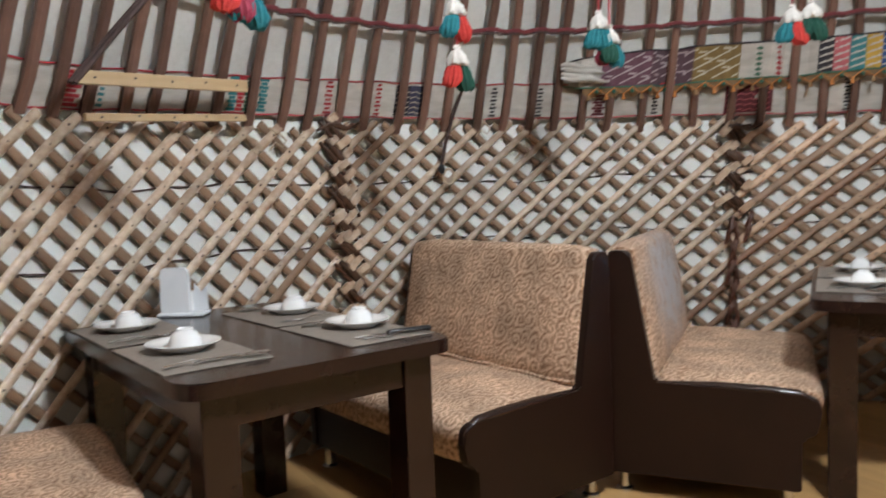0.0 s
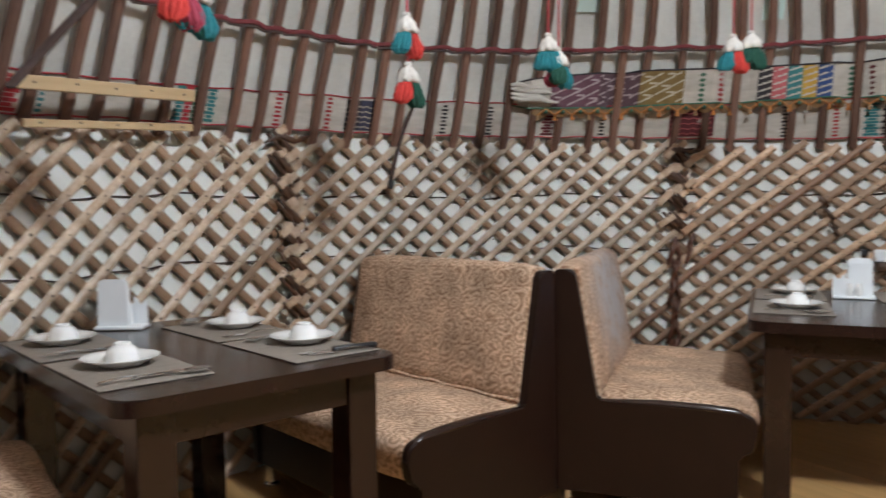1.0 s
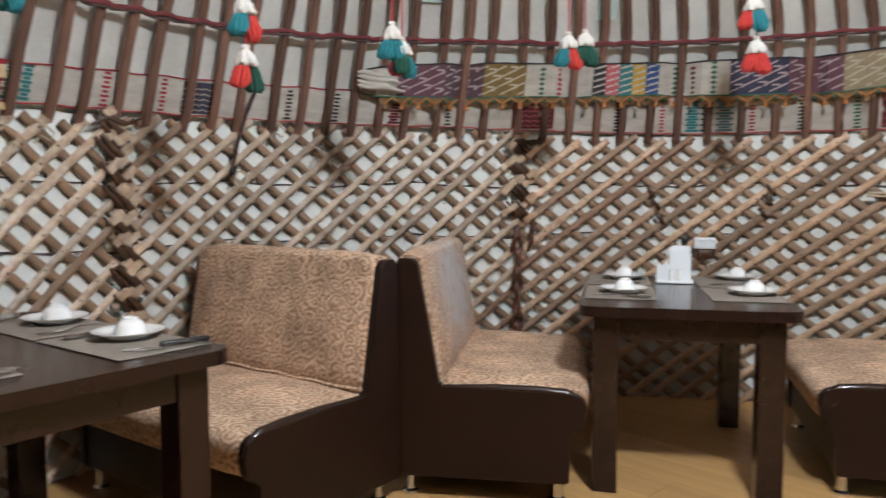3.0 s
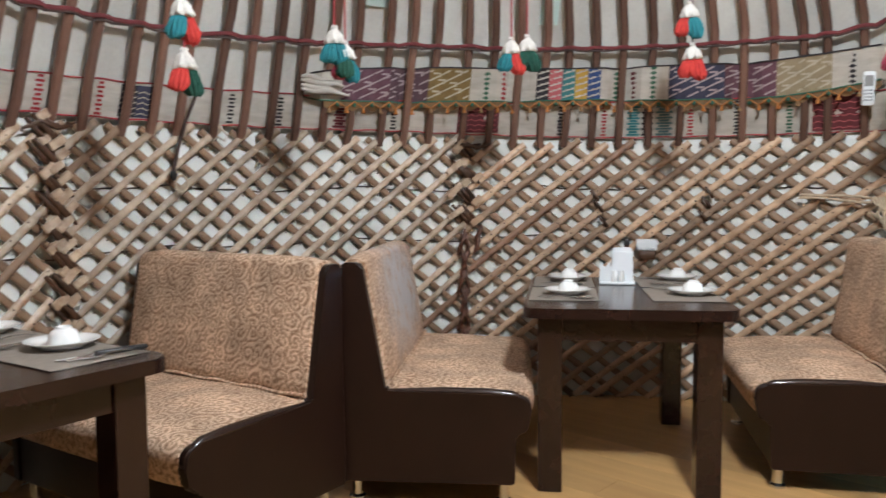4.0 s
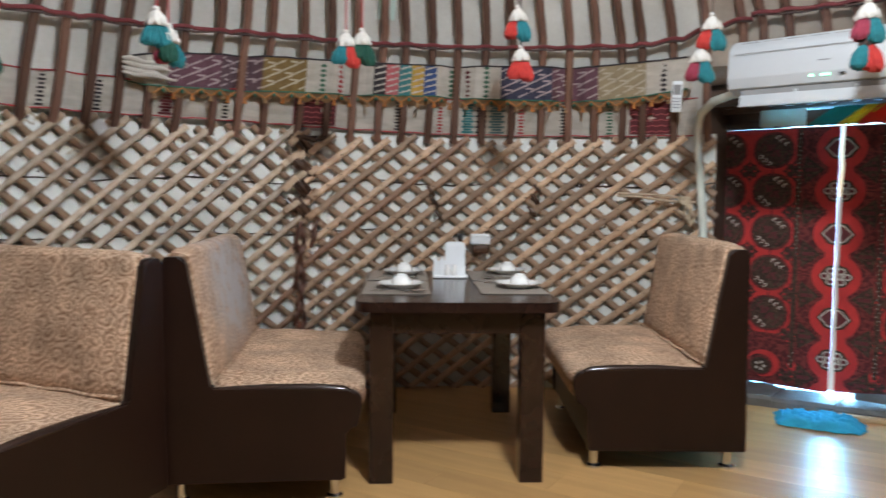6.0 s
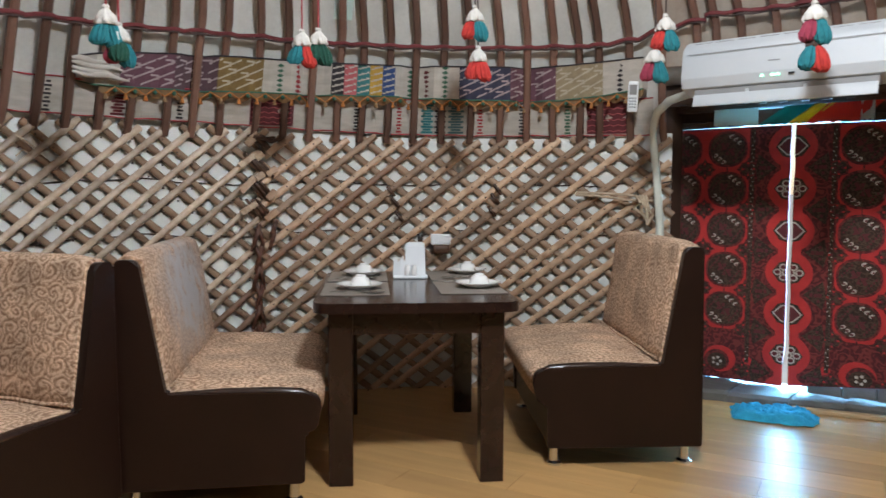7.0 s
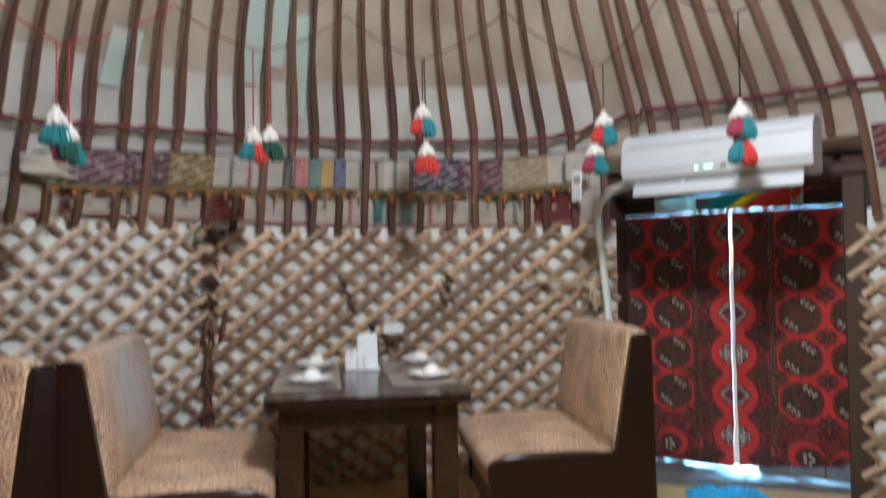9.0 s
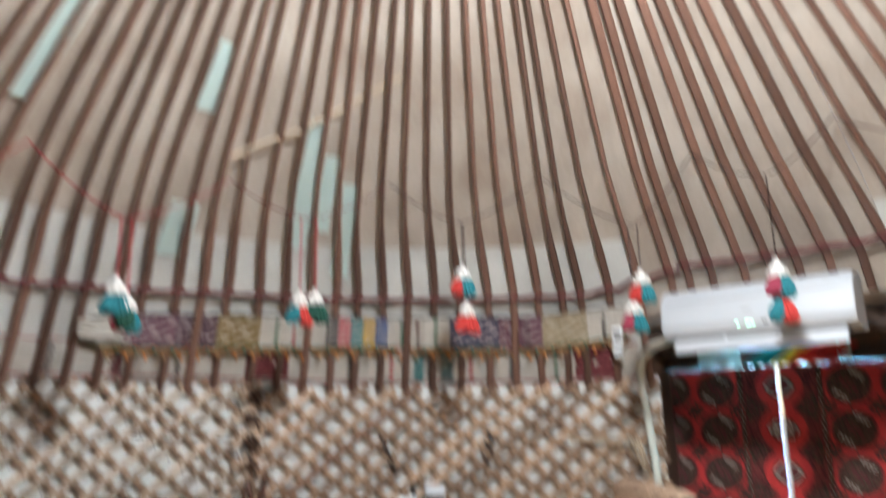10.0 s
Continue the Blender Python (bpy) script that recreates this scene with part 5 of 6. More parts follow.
# remote control on a pole
m = Matrix.Translation(polar(46.9, 2.475, 1.645)) @ Matrix.Rotation(-radians(46.9), 4, "Z") @ Matrix.Rotation(radians(14), 4, "X") @ Matrix.Rotation(radians(3), 4, "Y")
rem = thing("remote_control", m, "white remote control in a holder on a roof pole", "remote control")
bm = bmesh.new()
box(bm, -0.026, 0.026, -0.012, 0.012, -0.078, 0.078, 0.008, 3)
part("remote_body", bm, M["plastic"], rem, smooth=50)
bm = bmesh.new()
box(bm, -0.018, 0.018, -0.0135, -0.0115, 0.012, 0.062, 0.001, 1)
part("screen", bm, M["shade"], rem)
for j in range(4):
    for i in range(3):
        bm = bmesh.new()
        box(bm, -0.017 + 0.013 * i, -0.009 + 0.013 * i, -0.0145, -0.0118, -0.056 + 0.015 * j, -0.048 + 0.015 * j, 0.001, 1)
        part("button", bm, THREAD["grey"], rem)

# ---- air conditioner ----
p = Vector((3.256, 2.241, 1.602))
ax = Vector((0.36, -0.933, 0)).normalized()
out = Vector((0.933, 0.36, 0)).normalized()
m = Matrix(((ax.x, out.x, 0, p.x), (ax.y, out.y, 0, p.y), (0, 0, 1, p.z), (0, 0, 0, 1))) @ Matrix.Diagonal((0.94, 1, 0.88, 1))
ac = thing("air_conditioner", m, "white wall air conditioner above the doorway, louvre open", "air conditioner")
bm = bmesh.new()
loft(bm, rounded([(0.012, 0.02), (0.0, 0.07), (0.015, 0.215), (0.06, 0.262), (0.205, 0.262), (0.205, -0.005), (0.10, -0.012)], [0.01, 0.03, 0.05, 0.03, 0.005, 0.01, 0.01]), [0.0, 0.012, 0.43, 0.868, 0.88],
     lambda x, y, z: Vector((x, y if 0.005 < x < 0.875 else 0.1 + (y - 0.1) * 0.96, z if 0.005 < x < 0.875 else 0.13 + (z - 0.13) * 0.96)))
body = part("casing", bm, M["unit_white"], ac, smooth=40)
bm = bmesh.new()
box(bm, 0.03, 0.87, 0.0045, 0.007, 0.188, 0.1905)
part("panel_gap", bm, M["shade"], body)
bm = bmesh.new()
box(bm, 0.06, 0.84, 0.018, 0.09, -0.022, 0.012, 0.004, 1)
part("outlet", bm, M["shade"], ac, "dark air outlet")
bm = bmesh.new()
box(bm, 0.06, 0.84, -0.005, 0.005, -0.034, 0.026, 0.003, 2)
fl = part("louvre", bm, M["unit_white"], ac, smooth=50)
fl.matrix_local = pose(0, 0.010, -0.040, -14)
for x in (0.30, 0.55):
    bm = bmesh.new()
    box(bm, x, x + 0.014, 0.012, 0.026, -0.03, 0.0, 0.002, 1)
    part("louvre_hinge", bm, M["unit_white"], ac)
for x, w, mt in ((0.37, 0.014, lamp_green), (0.415, 0.02, lamp_green), (0.44, 0.012, lamp_green), (0.49, 0.024, M["black"])):
    bm = bmesh.new()
    box(bm, x, x + w, -0.002, 0.004, 0.048, 0.058)
    part("display", bm, mt, ac)
bm = bmesh.new()
box(bm, 0.40, 0.45, 0.0035, 0.0065, 0.12, 0.125)
part("badge", bm, M["shade"], ac)
for k in range(8):
    bm = bmesh.new()
    box(bm, 0.05 + 0.1 * k, 0.13 + 0.1 * k, 0.044, 0.05, 0.2455, 0.2485)
    part("vent_slot", bm, M["shade"], ac)
bm = bmesh.new()
tube(bm, [ac.matrix_world @ Vector((0.02, 0.09, 0.01)), polar(53.4, 2.38, 1.635), polar(51.0, 2.47, 1.615), polar(49.6, 2.53, 1.565), polar(49.1, 2.555, 1.49), polar(49.2, 2.57, 1.40), polar(49.6, 2.575, 1.25), polar(50.1, 2.575, 1.0), polar(50.3, 2.575, 0.6), polar(50.3, 2.575, 0.05)], 0.021, 14)
tagged(part("drain_pipe", bm, M["pipe"], smooth=60), "pale insulated pipe bending down from the air conditioner", "pipe")
bm = bmesh.new()
tube(bm, [polar(49.4, 2.59, 1.20), polar(50.2, 2.60, 1.205), polar(51.2, 2.62, 1.215)], 0.004, 6)
tagged(part("pipe_clip", bm, M["black"]), "thin wire clip holding the pipe", "clip")

# ---- doorway ----
DB = 67.5
tau = Vector((math.cos(radians(DB)), -math.sin(radians(DB)), 0))
nrm = Vector((math.sin(radians(DB)), math.cos(radians(DB)), 0))
DOOR = Vector((4.185, 2.344, 0.0))
DM = Matrix(((tau.x, nrm.x, 0, DOOR.x), (tau.y, nrm.y, 0, DOOR.y), (0, 0, 1, 0), (0, 0, 0, 1)))
door = thing("door_1", DM, "dark wooden door frame with log lintel and worn sill", "door frame", kind="structure")
for x0, x1, y0, y1 in ((-0.70, -0.60, -0.30, 0.14), (0.585, 0.685, -0.30, 0.14)):
    bm = bmesh.new()
    box(bm, x0, x1, y0, y1, -0.1, 1.70, 0.008, 1)
    part("door_post", bm, M["door_wood"], door)
for z, y, r in ((1.645, -0.06, 0.05), (1.70, -0.16, 0.05), (1.66, -0.28, 0.045)):
    bm = bmesh.new()
    cyl(bm, (-0.80, y, z), (0.78, y, z), r, r * 0.92, 14)
    part("lintel_log", bm, M["door_wood"], door, smooth=60)
for k in range(14):
    bm = bmesh.new()
    x = -0.68 + 0.104 * k
    box(bm, x, x + 0.05, -0.13, -0.09, 1.62, 1.90, 0.006, 1)
    part("lintel_peg", bm, M["door_wood"], door)
bm = bmesh.new()
box(bm, -0.80, 0.80, 0.10, 0.16, 1.53, 2.25)
part("header_board", bm, M["door_wood"], door)
# hidden boards added to stop daylight leaking over the curtain
bm = bmesh.new()
box(bm, -0.598, 0.583, 0.026, 0.055, 1.520, 1.70, 0.004, 1)
part("curtain_rail", bm, M["door_wood"], door)
for x0, x1 in ((-0.598, -0.27), (0.22, 0.583)):
    bm = bmesh.new()
    box(bm, x0, x1, -0.012, 0.025, 1.5135, 1.55, 0.003, 1)
    part("rail_strip", bm, M["door_wood"], door)
for s in (-1, 1):
    bm = bmesh.new()
    box(bm, s * 0.69 - 0.11 if s < 0 else 0.58, -0.58 if s < 0 else 0.80, 0.142, 0.16, -0.1, 2.0)
    part("side_board", bm, M["canvas"], door, "white canvas flap beside the post")
# worn sill, wedge-shaped in plan, deepest towards the bench
front = lambda x: -0.284 + 0.271 * (x + 0.316)
for x0, x1, h in ((-0.598, -0.215, 0.112), (-0.213, 0.07, 0.106), (0.072, 0.31, 0.100), (0.312, 0.583, 0.108)):
    bm = bmesh.new()
    nx, ny = 8, 6
    hump = lambda x, y: 0.010 * noise.noise(Vector((x * 9, y * 12, 1))) + 0.004 * noise.noise(Vector((x * 31, y * 40, 7)))
    grid = []
    for i in range(nx + 1):
        x = x0 + (x1 - x0) * i / nx
        f = front(x) + 0.012 * noise.noise(Vector((x * 13, 4, 2)))
        row = [bm.verts.new((x, f, -0.1)), bm.verts.new((x, f - 0.004, h - 0.022))]
        row += [bm.verts.new((x, f + 0.012 + (0.09 - f) * k / ny, h + hump(x, f + k * 0.05) - (0.004 if k == 0 else 0))) for k in range(ny + 1)]
        row.append(bm.verts.new((x, 0.102, -0.1)))
        grid.append(row)
    for a, b in zip(grid, grid[1:]):
        for k in range(len(a) - 1):
            bm.faces.new((a[k], b[k], b[k + 1], a[k + 1]))
    bm.faces.new(grid[0][::-1]), bm.faces.new(grid[-1])
    bmesh.ops.recalc_face_normals(bm, faces=bm.faces)
    part("sill_block", bm, M["sill"], door, smooth=35)
for x0, x1, h in ((0.10, 0.27, 0.160), (0.272, 0.43, 0.186), (0.432, 0.5835, 0.215)):
    bm = bmesh.new()
    box(bm, x0, x1, 0.028, 0.098, 0.0, h, 0.014, 2)
    for v in bm.verts:
        v.co += Vector((0, noise.noise(v.co * 23), noise.noise(v.co * 19 + Vector((3, 1, 0))))) * 0.012
    part("sill_stone", bm, M["sill"], door, smooth=40)
bm = bmesh.new()
box(bm, 0.10, 0.62, -0.02, 0.02, 0.0, 0.026, 0.006, 2, Matrix.Translation((0, front(0) - 0.045, FLOOR)) @ Matrix.Rotation(math.atan(0.271), 4, "Z"))
part("sill_step", bm, M["pine"], door, "thin pine lath along the sill")

curtain = thing("door_curtain", DM, "red and maroon patterned carpet strips hung as a door curtain", "curtain")


def carpet(x0, x1, name):
    bm = bmesh.new()
    n = 16
    wave = lambda x, z: 0.005 * math.sin(x * 7 + 0.6) * (0.5 + 0.5 * (1.5 - z)) + 0.005 * math.sin(z * 4 + x * 3)
    xs = [x0 + (x1 - x0) * k / n for k in range(n + 1)]
    hem = lambda x: 0.114 if x < 0 else 0.122 + 0.13 * x
    zs = [j / 20 for j in range(21)]
    lift_z = lambda x, s: hem(x) + (1.512 - hem(x)) * s
    rag = lambda x, z: (0.006 * noise.noise(Vector((z * 9, x * 3, 2))) + 0.004 * noise.noise(Vector((z * 41, x * 3, 5))) + math.copysign(0.016, x) * max(0.0, 1 - (z - 0.08) / 0.22)) * (abs(x) < 0.02)
    torn = lambda x, z: 0.055 * max(0.0, 1 - abs(x - 0.575) / 0.045) * (z < 0.21)
    pile = lambda x, z, d: bm.verts.new((x + rag(x, z), wave(x, z) + d, z + torn(x, z)))
    fr = [[pile(x, lift_z(x, q), 0.0) for x in xs] for q in zs]
    bk = [[pile(x, lift_z(x, q), 0.012) for x in xs] for q in zs]
    for j in range(20):
        for i in range(n):
            bm.faces.new((fr[j][i], fr[j][i + 1], fr[j + 1][i + 1], fr[j + 1][i]))
            bm.faces.new((bk[j][i + 1], bk[j][i], bk[j + 1][i], bk[j + 1][i + 1]))
    for j in range(20):
        bm.faces.new((bk[j][0], fr[j][0], fr[j + 1][0], bk[j + 1][0])), bm.faces.new((fr[j][n], bk[j][n], bk[j + 1][n], fr[j + 1][n]))
    for i in range(n):
        bm.faces.new((fr[20][i], fr[20][i + 1], bk[20][i + 1], bk[20][i])), bm.faces.new((fr[0][i + 1], fr[0][i], bk[0][i], bk[0][i + 1]))
    pan = part(name, bm, M["carpet_dark"], curtain, smooth=50)

    def motif(key, shapes, lift, single):
        if single:
            for q in shapes:
                motif(key, [q], lift, False)
            return
        bm = bmesh.new()
        for pts in shapes:
            pts = [(min(max(x, x0 + 0.004), x1 - 0.004), min(max(z, hem(x) + (0.06 if x > 0.5 else 0.004)), 1.509)) for x, z in pts]
            if max(x for x, _ in pts) - min(x for x, _ in pts) < 0.004:
                continue
            c = (sum(x for x, _ in pts) / len(pts), sum(z for _, z in pts) / len(pts))
            vc = bm.verts.new((c[0], wave(*c) - lift, c[1]))
            vs = [bm.verts.new((x, wave(x, z) - lift, z)) for x, z in pts]
            for k in range(len(vs)):
                try:
                    bm.faces.new((vc, vs[k], vs[(k + 1) % len(vs)]))
                except ValueError:
                    pass
        if bm.verts:
            ob = part("motif", bm, M[key] if key in M else THREAD[key], pan)
            if len(shapes) > 1:
                ob["kind"] = "stuff"
        else:
            bm.free()

    ell = lambda cx, cz, rx, rz, n=18, sq=1.0: [(cx + rx * math.copysign(abs(math.cos(2 * math.pi * k / n)) ** sq, math.cos(2 * math.pi * k / n)), cz + rz * math.copysign(abs(math.sin(2 * math.pi * k / n)) ** sq, math.sin(2 * math.pi * k / n))) for k in range(n)]
    rect = lambda cx, cz, w, h: [(cx - w, cz - h), (cx + w, cz - h), (cx + w, cz + h), (cx - w, cz + h)]
    red, olive, cream, mar, teal, star, ruby, field = [], [], [], [], [], [], [], []
    P = 0.222
    z_first = 1.395
    step = lambda c, cz, w: [(c - w, cz), (c - w * 0.72, cz - w * 0.18), (c - w * 0.62, cz - w * 0.52), (c - w * 0.2, cz - w * 0.62), (c, cz - w), (c + w * 0.2, cz - w * 0.62), (c + w * 0.62, cz - w * 0.52), (c + w * 0.72, cz - w * 0.18),
                             (c + w, cz), (c + w * 0.72, cz + w * 0.18), (c + w * 0.62, cz + w * 0.52), (c + w * 0.2, cz + w * 0.62), (c, cz + w), (c - w * 0.2, cz + w * 0.62), (c - w * 0.62, cz + w * 0.52), (c - w * 0.72, cz + w * 0.18)]
    for s in (-1, 1):
        for k in range(5):
            for j in range(5):
                field.append(rect(s * (0.257 + 0.074 * j), 0.507 + P * k, 0.037, P / 2))
    for c in (-0.335, 0.335, -0.585, 0.585):
        for k in range(5):
            cz = z_first - P * k
            mar.append(ell(c, cz, 0.108, 0.099, 24, 0.9)), olive.append(ell(c, cz, 0.096, 0.087, 20, 0.9))
            for s in (-1, 1):
                star.append([(c + s * 0.002, cz), (c + s * 0.026, cz - s * 0.040), (c + s * 0.040, cz - s * 0.030), (c + s * 0.030, cz - s * 0.010), (c + s * 0.040, cz + s * 0.006)])
                star.append([(c, cz + s * 0.004), (c - 0.014, cz + s * 0.030), (c + 0.010, cz + s * 0.034)])
                for j in range(3):
                    qx, qz = c + s * (0.018 + 0.022 * j), cz + s * (0.068 - 0.018 * j)
                    cream.append(ell(qx, qz, 0.0105, 0.0095, 9)), teal.append(ell(qx + 0.0035 * s, qz - 0.002, 0.0068, 0.0058, 8))
                    cream.append(rect(qx + 0.009 * s, qz + 0.009 * s, 0.0055, 0.0026))
                for j in range(5):
                    star.append(rect(c - s * (0.034 + 0.011 * j), cz + s * (0.062 - 0.014 * j), 0.0045, 0.006))
                mar.append(rect(c, cz - P / 2 + s * 0.006, 0.004, 0.006))
    for c in (-0.46, 0.46, -0.222, 0.222):
        for k in range(6):
            cz = z_first - P * (k - 0.5) - P
            mar.append(step(c, cz, 0.064)), olive.append(step(c, cz, 0.050))
            for sx, sz in ((-1, 0), (1, 0), (0, 1), (0, -1)):
                star.append(step(c + sx * 0.020, cz + sz * 0.020, 0.011))
            for j in range(4):
                ruby.append(rect(c + (-0.030, 0.030, 0.0, 0.0)[j], cz + (0.0, 0.0, 0.032, -0.032)[j], 0.005, 0.005))
    for k in range(-1, 7):
        cz = z_first + 0.005 - P * k
        red.append(ell(0, cz, 0.120, 0.115, 24, 1.05)), red.append(rect(0, cz - P / 2, 0.058, 0.045))
        if 0 <= k < 7:
            olive.append([(-0.085, cz), (-0.05, cz - 0.05), (0, cz - 0.06), (0.05, cz - 0.05), (0.085, cz), (0.05, cz + 0.05), (0, cz + 0.06), (-0.05, cz + 0.05)])
            for s in (-1, 1):
                if k % 2:
                    for qx, qz in ((0.055, 0), (0.026, 0.028), (0.026, -0.028), (0.012, 0.0)):
                        cream.append(ell(s * qx, cz + qz, 0.021, 0.018, 10))
                        teal.append(ell(s * qx, cz + qz, 0.0135, 0.011, 10))
                else:
                    cream.append([(s * 0.075, cz), (s * 0.03, cz - 0.045), (s * 0.003, cz - 0.048), (s * 0.003, cz + 0.048), (s * 0.03, cz + 0.045)])
                    teal.append([(s * 0.066, cz), (s * 0.028, cz - 0.038), (s * 0.003, cz - 0.041), (s * 0.003, cz + 0.041), (s * 0.028, cz + 0.038)])
    for c in (-0.20, 0.20):
        olive.append(rect(c, 0.86, 0.011, 0.64))
        for k in range(58):
            cream.append(rect(c + 0.005 * (1 if k % 2 else -1), 0.24 + 0.0217 * k, 0.0022, 0.003))
    for s in (-1, 1):
        for k in range(6):
            cz = z_first + 0.005 - P * (k + 0.5)
            olive.append([(s * 0.075, cz), (s * 0.17, cz - 0.075), (s * 0.185, cz), (s * 0.17, cz + 0.075)])
            for j in range(3):
                teal.append(rect(s * (0.115 + 0.022 * j), cz, 0.008, 0.010)), teal.append(rect(s * 0.15, cz - 0.03 + 0.03 * j, 0.007, 0.007))
        red.append(ell(s * 0.345, 0.225, 0.088, 0.075)), mar.append(ell(s * 0.362, 0.215, 0.070, 0.060)), olive.append(ell(s * 0.36, 0.21, 0.055, 0.045))
        red.append([(s * 0.13, 0.20), (s * 0.20, 0.265), (s * 0.235, 0.215), (s * 0.20, 0.160)]), red.append([(s * 0.46, 0.215), (s * 0.52, 0.275), (s * 0.57, 0.24), (s * 0.52, 0.175)])
        for j in range(5):
            cream.append(ell(s * 0.36 + 0.022 * math.cos(j * 1.256), 0.21 + 0.02 * math.sin(j * 1.256), 0.009, 0.008, 8))
    inside = lambda L: [q for q in L if max(x for x, _ in q) > x0 + 0.004 and min(x for x, _ in q) < x1 - 0.004 and max(z for _, z in q) > 0.17 and min(z for _, z in q) < 1.49]
    for lift, key, L in ((0.002, "carpet_red", field), (0.0032, "carpet_red", red), (0.0045, "carpet_dark", mar), (0.006, "pattern", olive), (0.0068, "maroon", star), (0.0072, "carpet_red", ruby), (0.0075, "carpet_white", cream), (0.009, "maroon", teal)):
        motif(key, inside(L), lift, lift in (0.0032, 0.006))


carpet(-0.5995, -0.0105, "curtain_panel")
carpet(0.0105, 0.5845, "curtain_panel")

flag = thing("flag_cloth", DM, "white, green, yellow and red striped cloth draped above the curtain", "cloth")
for x0, x1, key in ((-0.36, -0.13, "fl_white"), (-0.13, 0.01, "fl_green"), (0.01, 0.10, "fl_yellow"), (0.10, 0.34, "fl_red"), (0.34, 0.40, "fl_white")):
    if key not in M:
        c = {"fl_white": (0.62, 0.66, 0.58), "fl_green": (0.02, 0.20, 0.16), "fl_yellow": (0.72, 0.46, 0.04), "fl_red": (0.66, 0.05, 0.03)}[key]
        M[key] = through_light(mat("cloth_" + key[3:], c, [v * 0.8 for v in c], 0.8, scale=12), 0.45, c)
    bm = bmesh.new()
    n = 8
    top = [bm.verts.new((x0 + (x1 - x0) * k / n + (0.13 if -0.2 < x0 < 0.05 else 0.10 if x0 < 0.2 and x0 > 0 else 0.0), -0.175 - 0.008 * math.sin(k + x0 * 20), 1.595)) for k in range(n + 1)]
    low = [bm.verts.new((x0 + (x1 - x0) * k / n, -0.172 - 0.006 * math.sin(k * 1.3 + x0 * 9), 1.505 + 0.006 * math.sin(k * 2 + x0 * 30))) for k in range(n + 1)]
    for k in range(n):
        bm.faces.new((low[k], low[k + 1], top[k + 1], top[k]))
    r = bmesh.ops.extrude_face_region(bm, geom=list(bm.faces))
    bmesh.ops.translate(bm, vec=(0, 0.002, 0), verts=[v for v in r["geom"] if isinstance(v, bmesh.types.BMVert)])
    bmesh.ops.recalc_face_normals(bm, faces=bm.faces)
    part("stripe", bm, M[key], flag, key[3:] + " stripe", 50)

# blue towel on the floor
bm = bmesh.new()
n = 44
g = []
for j in range(n + 1):
    row = []
    for i in range(n + 1):
        u, v = 2 * i / n - 1, 2 * j / n - 1
        k = 0.62 + 0.38 * max(abs(u), abs(v)) / max(0.001, math.hypot(u, v))
        wob = 1 + 0.16 * noise.noise(Vector((u * 1.6, v * 1.6, 3))) + 0.08 * noise.noise(Vector((u * 5, v * 5, 9)))
        x, y = u * k * 0.205 * wob, v * k * 0.125 * wob
        ed = 1 - max(abs(u), abs(v))
        fold = (1 - abs(noise.noise(Vector((x * 9, y * 22, 1))))) ** 3 * 0.024 + (1 - abs(noise.noise(Vector((x * 30 + 4, y * 44, 6))))) ** 3 * 0.016 + 0.008 * noise.noise(Vector((x * 60, y * 70, 3)))
        z = 0.004 + min(1, ed * 5) * (0.006 + fold + 0.010 * noise.noise(Vector((x * 6, y * 9, 5)))) + 0.012 * (1 - min(1, ed * 5)) * max(0, noise.noise(Vector((x * 20, y * 20, 2))))
        row.append(bm.verts.new((x, y, max(0.003, z))))
    g.append(row)
for j in range(n):
    for i in range(n):
        bm.faces.new((g[j][i], g[j][i + 1], g[j + 1][i + 1], g[j + 1][i]))
ob = part("floor_cloth", bm, M["cloth_blue"], smooth=80)
ob.matrix_world = DM @ pose(0.055, -0.385, FLOOR + 0.001, 0, 0, 17)
tagged(ob, "crumpled turquoise-blue towel on the floor before the sill", "towel")

# daylight at the curtain's slit
slit = new("door_daylight", bpy.data.lights.new("door_daylight", "AREA"))
slit.data.shape, slit.data.size, slit.data.size_y, slit.data.energy, slit.data.color = "RECTANGLE", 1.1, 1.36, 1150.0, (0.20, 0.58, 1.0)
slit.matrix_world = DM @ pose(0, 0.32, 0.81, -90, 0, 0)

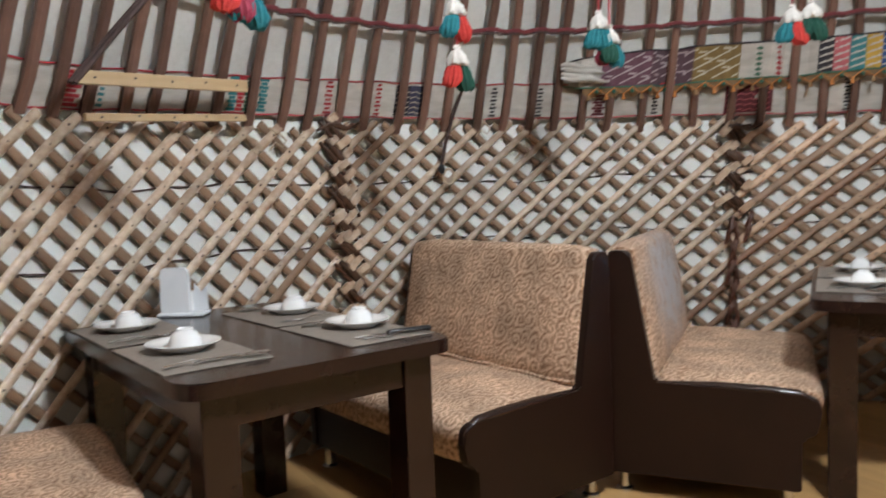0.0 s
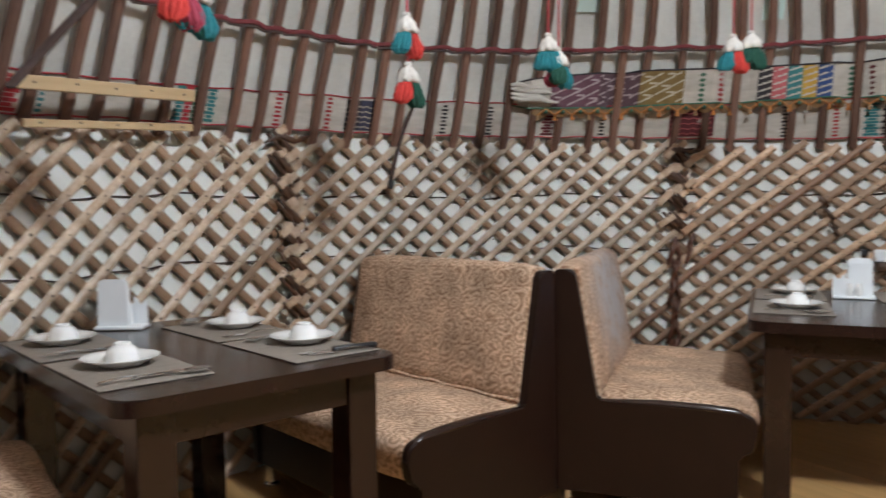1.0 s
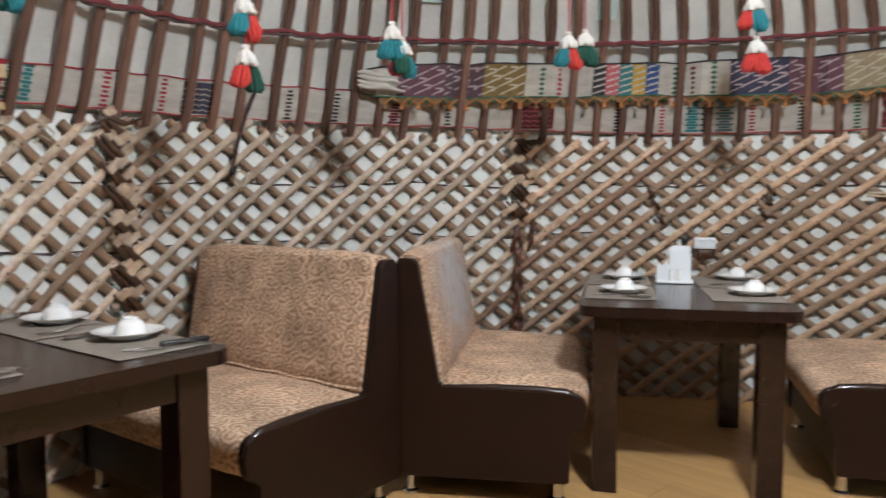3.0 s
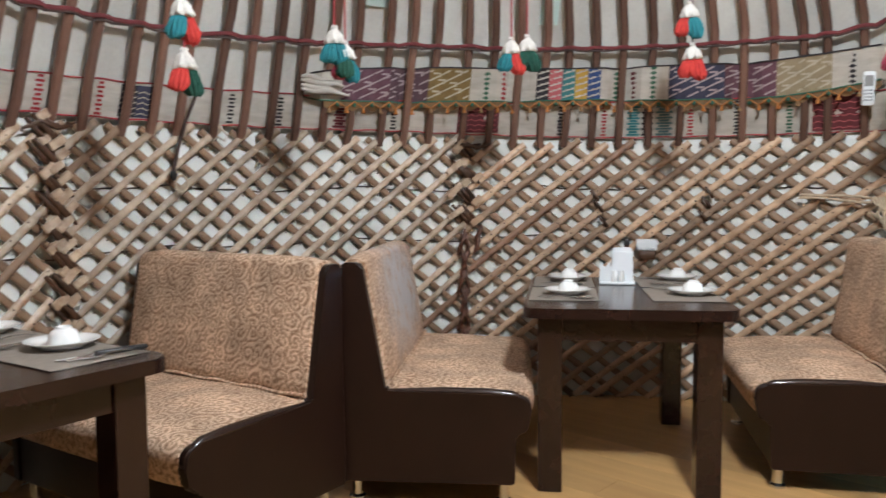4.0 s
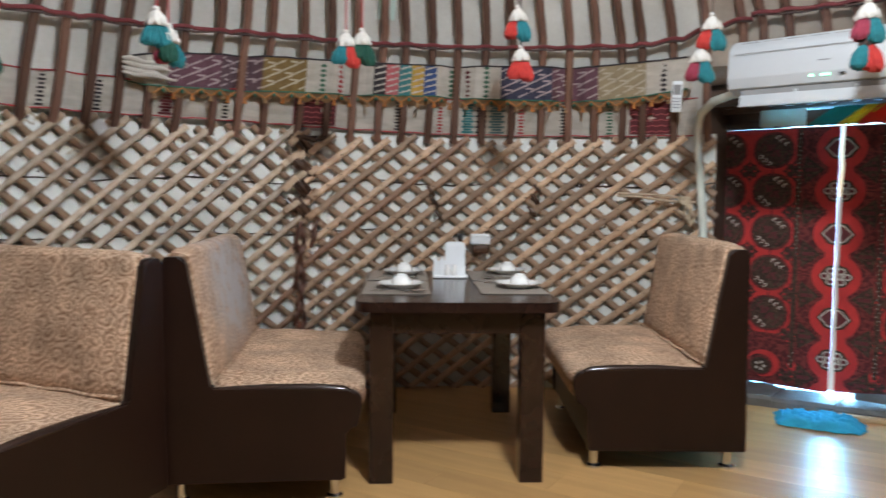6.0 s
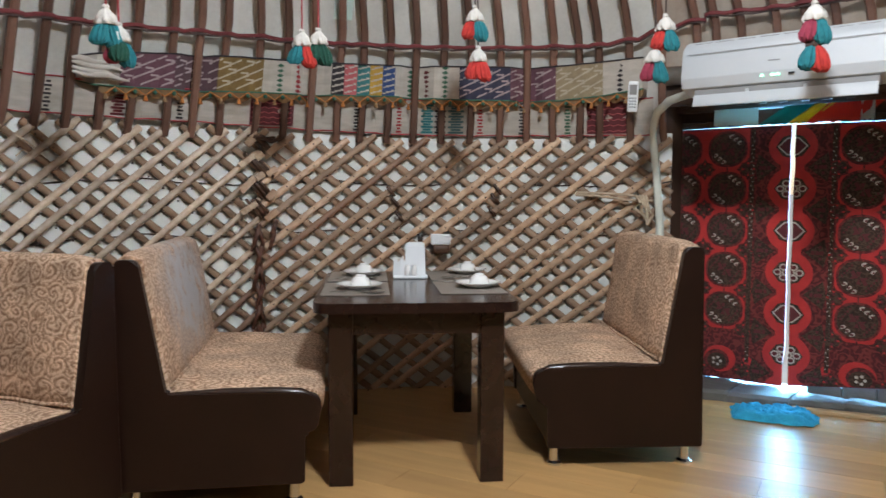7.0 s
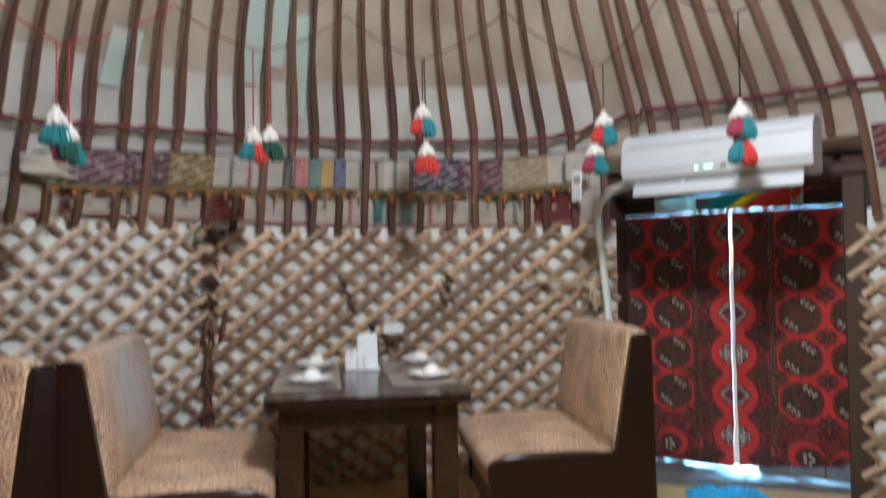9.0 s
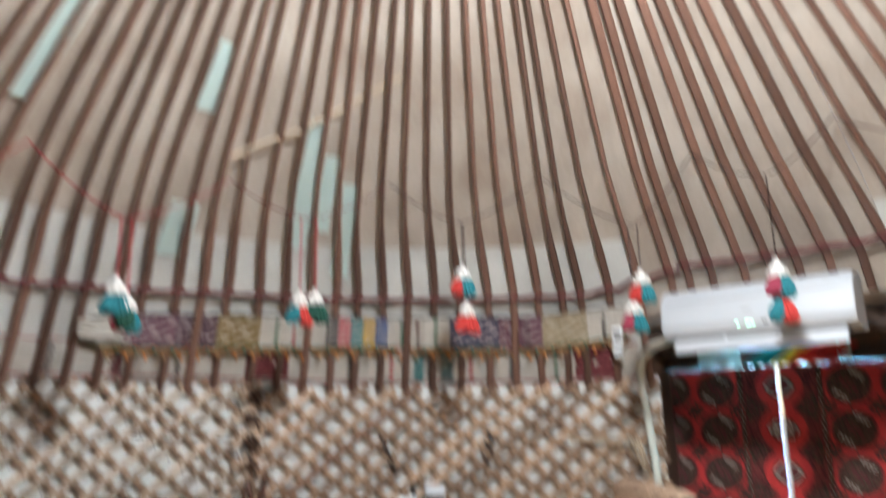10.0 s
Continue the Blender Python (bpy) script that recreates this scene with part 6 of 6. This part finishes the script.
# ---- floor planks ----
plank_dir = -57.0
bm = bmesh.new()
box(bm, -0.5998, 0.5998, -0.0952, 0.0952, -0.011, 0.0)
me = bpy.data.meshes.new("plank")
bm.to_mesh(me)
bm.free()
me.materials.append(M["floor"])
ca, sa = math.cos(radians(plank_dir)), math.sin(radians(plank_dir))
EDGE = [((p.x - CX) * ca + (p.y - CY) * sa, -(p.x - CX) * sa + (p.y - CY) * ca) for p in floor_edge(2.684, 2.835)]


def span(y):
    """Where the floor begins and ends along a line across it."""
    hits = []
    for (xa, ya), (xb, yb) in zip(EDGE, EDGE[1:] + EDGE[:1]):
        if (ya > y) != (yb > y):
            hits.append(xa + (xb - xa) * (y - ya) / (yb - ya))
    return (min(hits), max(hits)) if hits else None


for j in range(-16, 17):
    y = j * 0.192
    low, high = span(y - 0.0952), span(y + 0.0952)
    if not low or not high:
        continue
    for i in range(-4, 5):
        x = i * 1.2012 + (j * 0.4137) % 1.2
        cut = [(max(x - 0.6002, low[0]), min(x + 0.6002, low[1])), (max(x - 0.6002, high[0]), min(x + 0.6002, high[1]))]
        if min(b - a for a, b in cut) < 0.02:
            continue
        shape = me
        if max(a - x + 0.6002 for a, b in cut) > 1e-4 or max(x + 0.6002 - b for a, b in cut) > 1e-4:
            bm = bmesh.new()
            q = [(cut[0][0] - x, -0.0952), (cut[0][1] - x, -0.0952), (cut[1][1] - x, 0.0952), (cut[1][0] - x, 0.0952)]
            lo, hi = [bm.verts.new((a, b, -0.011)) for a, b in q], [bm.verts.new((a, b, 0.0)) for a, b in q]
            bm.faces.new(lo[::-1]), bm.faces.new(hi)
            for k in range(4):
                bm.faces.new((lo[k], lo[(k + 1) % 4], hi[(k + 1) % 4], hi[k]))
            shape = bpy.data.meshes.new("plank")
            bm.to_mesh(shape)
            bm.free()
            shape.materials.append(M["floor"])
        ob = new("plank", shape)
        ob.parent = floor_ob
        ob.matrix_world = pose(CX + ca * x - sa * y, CY + sa * x + ca * y, FLOOR, 0, 0, plank_dir)
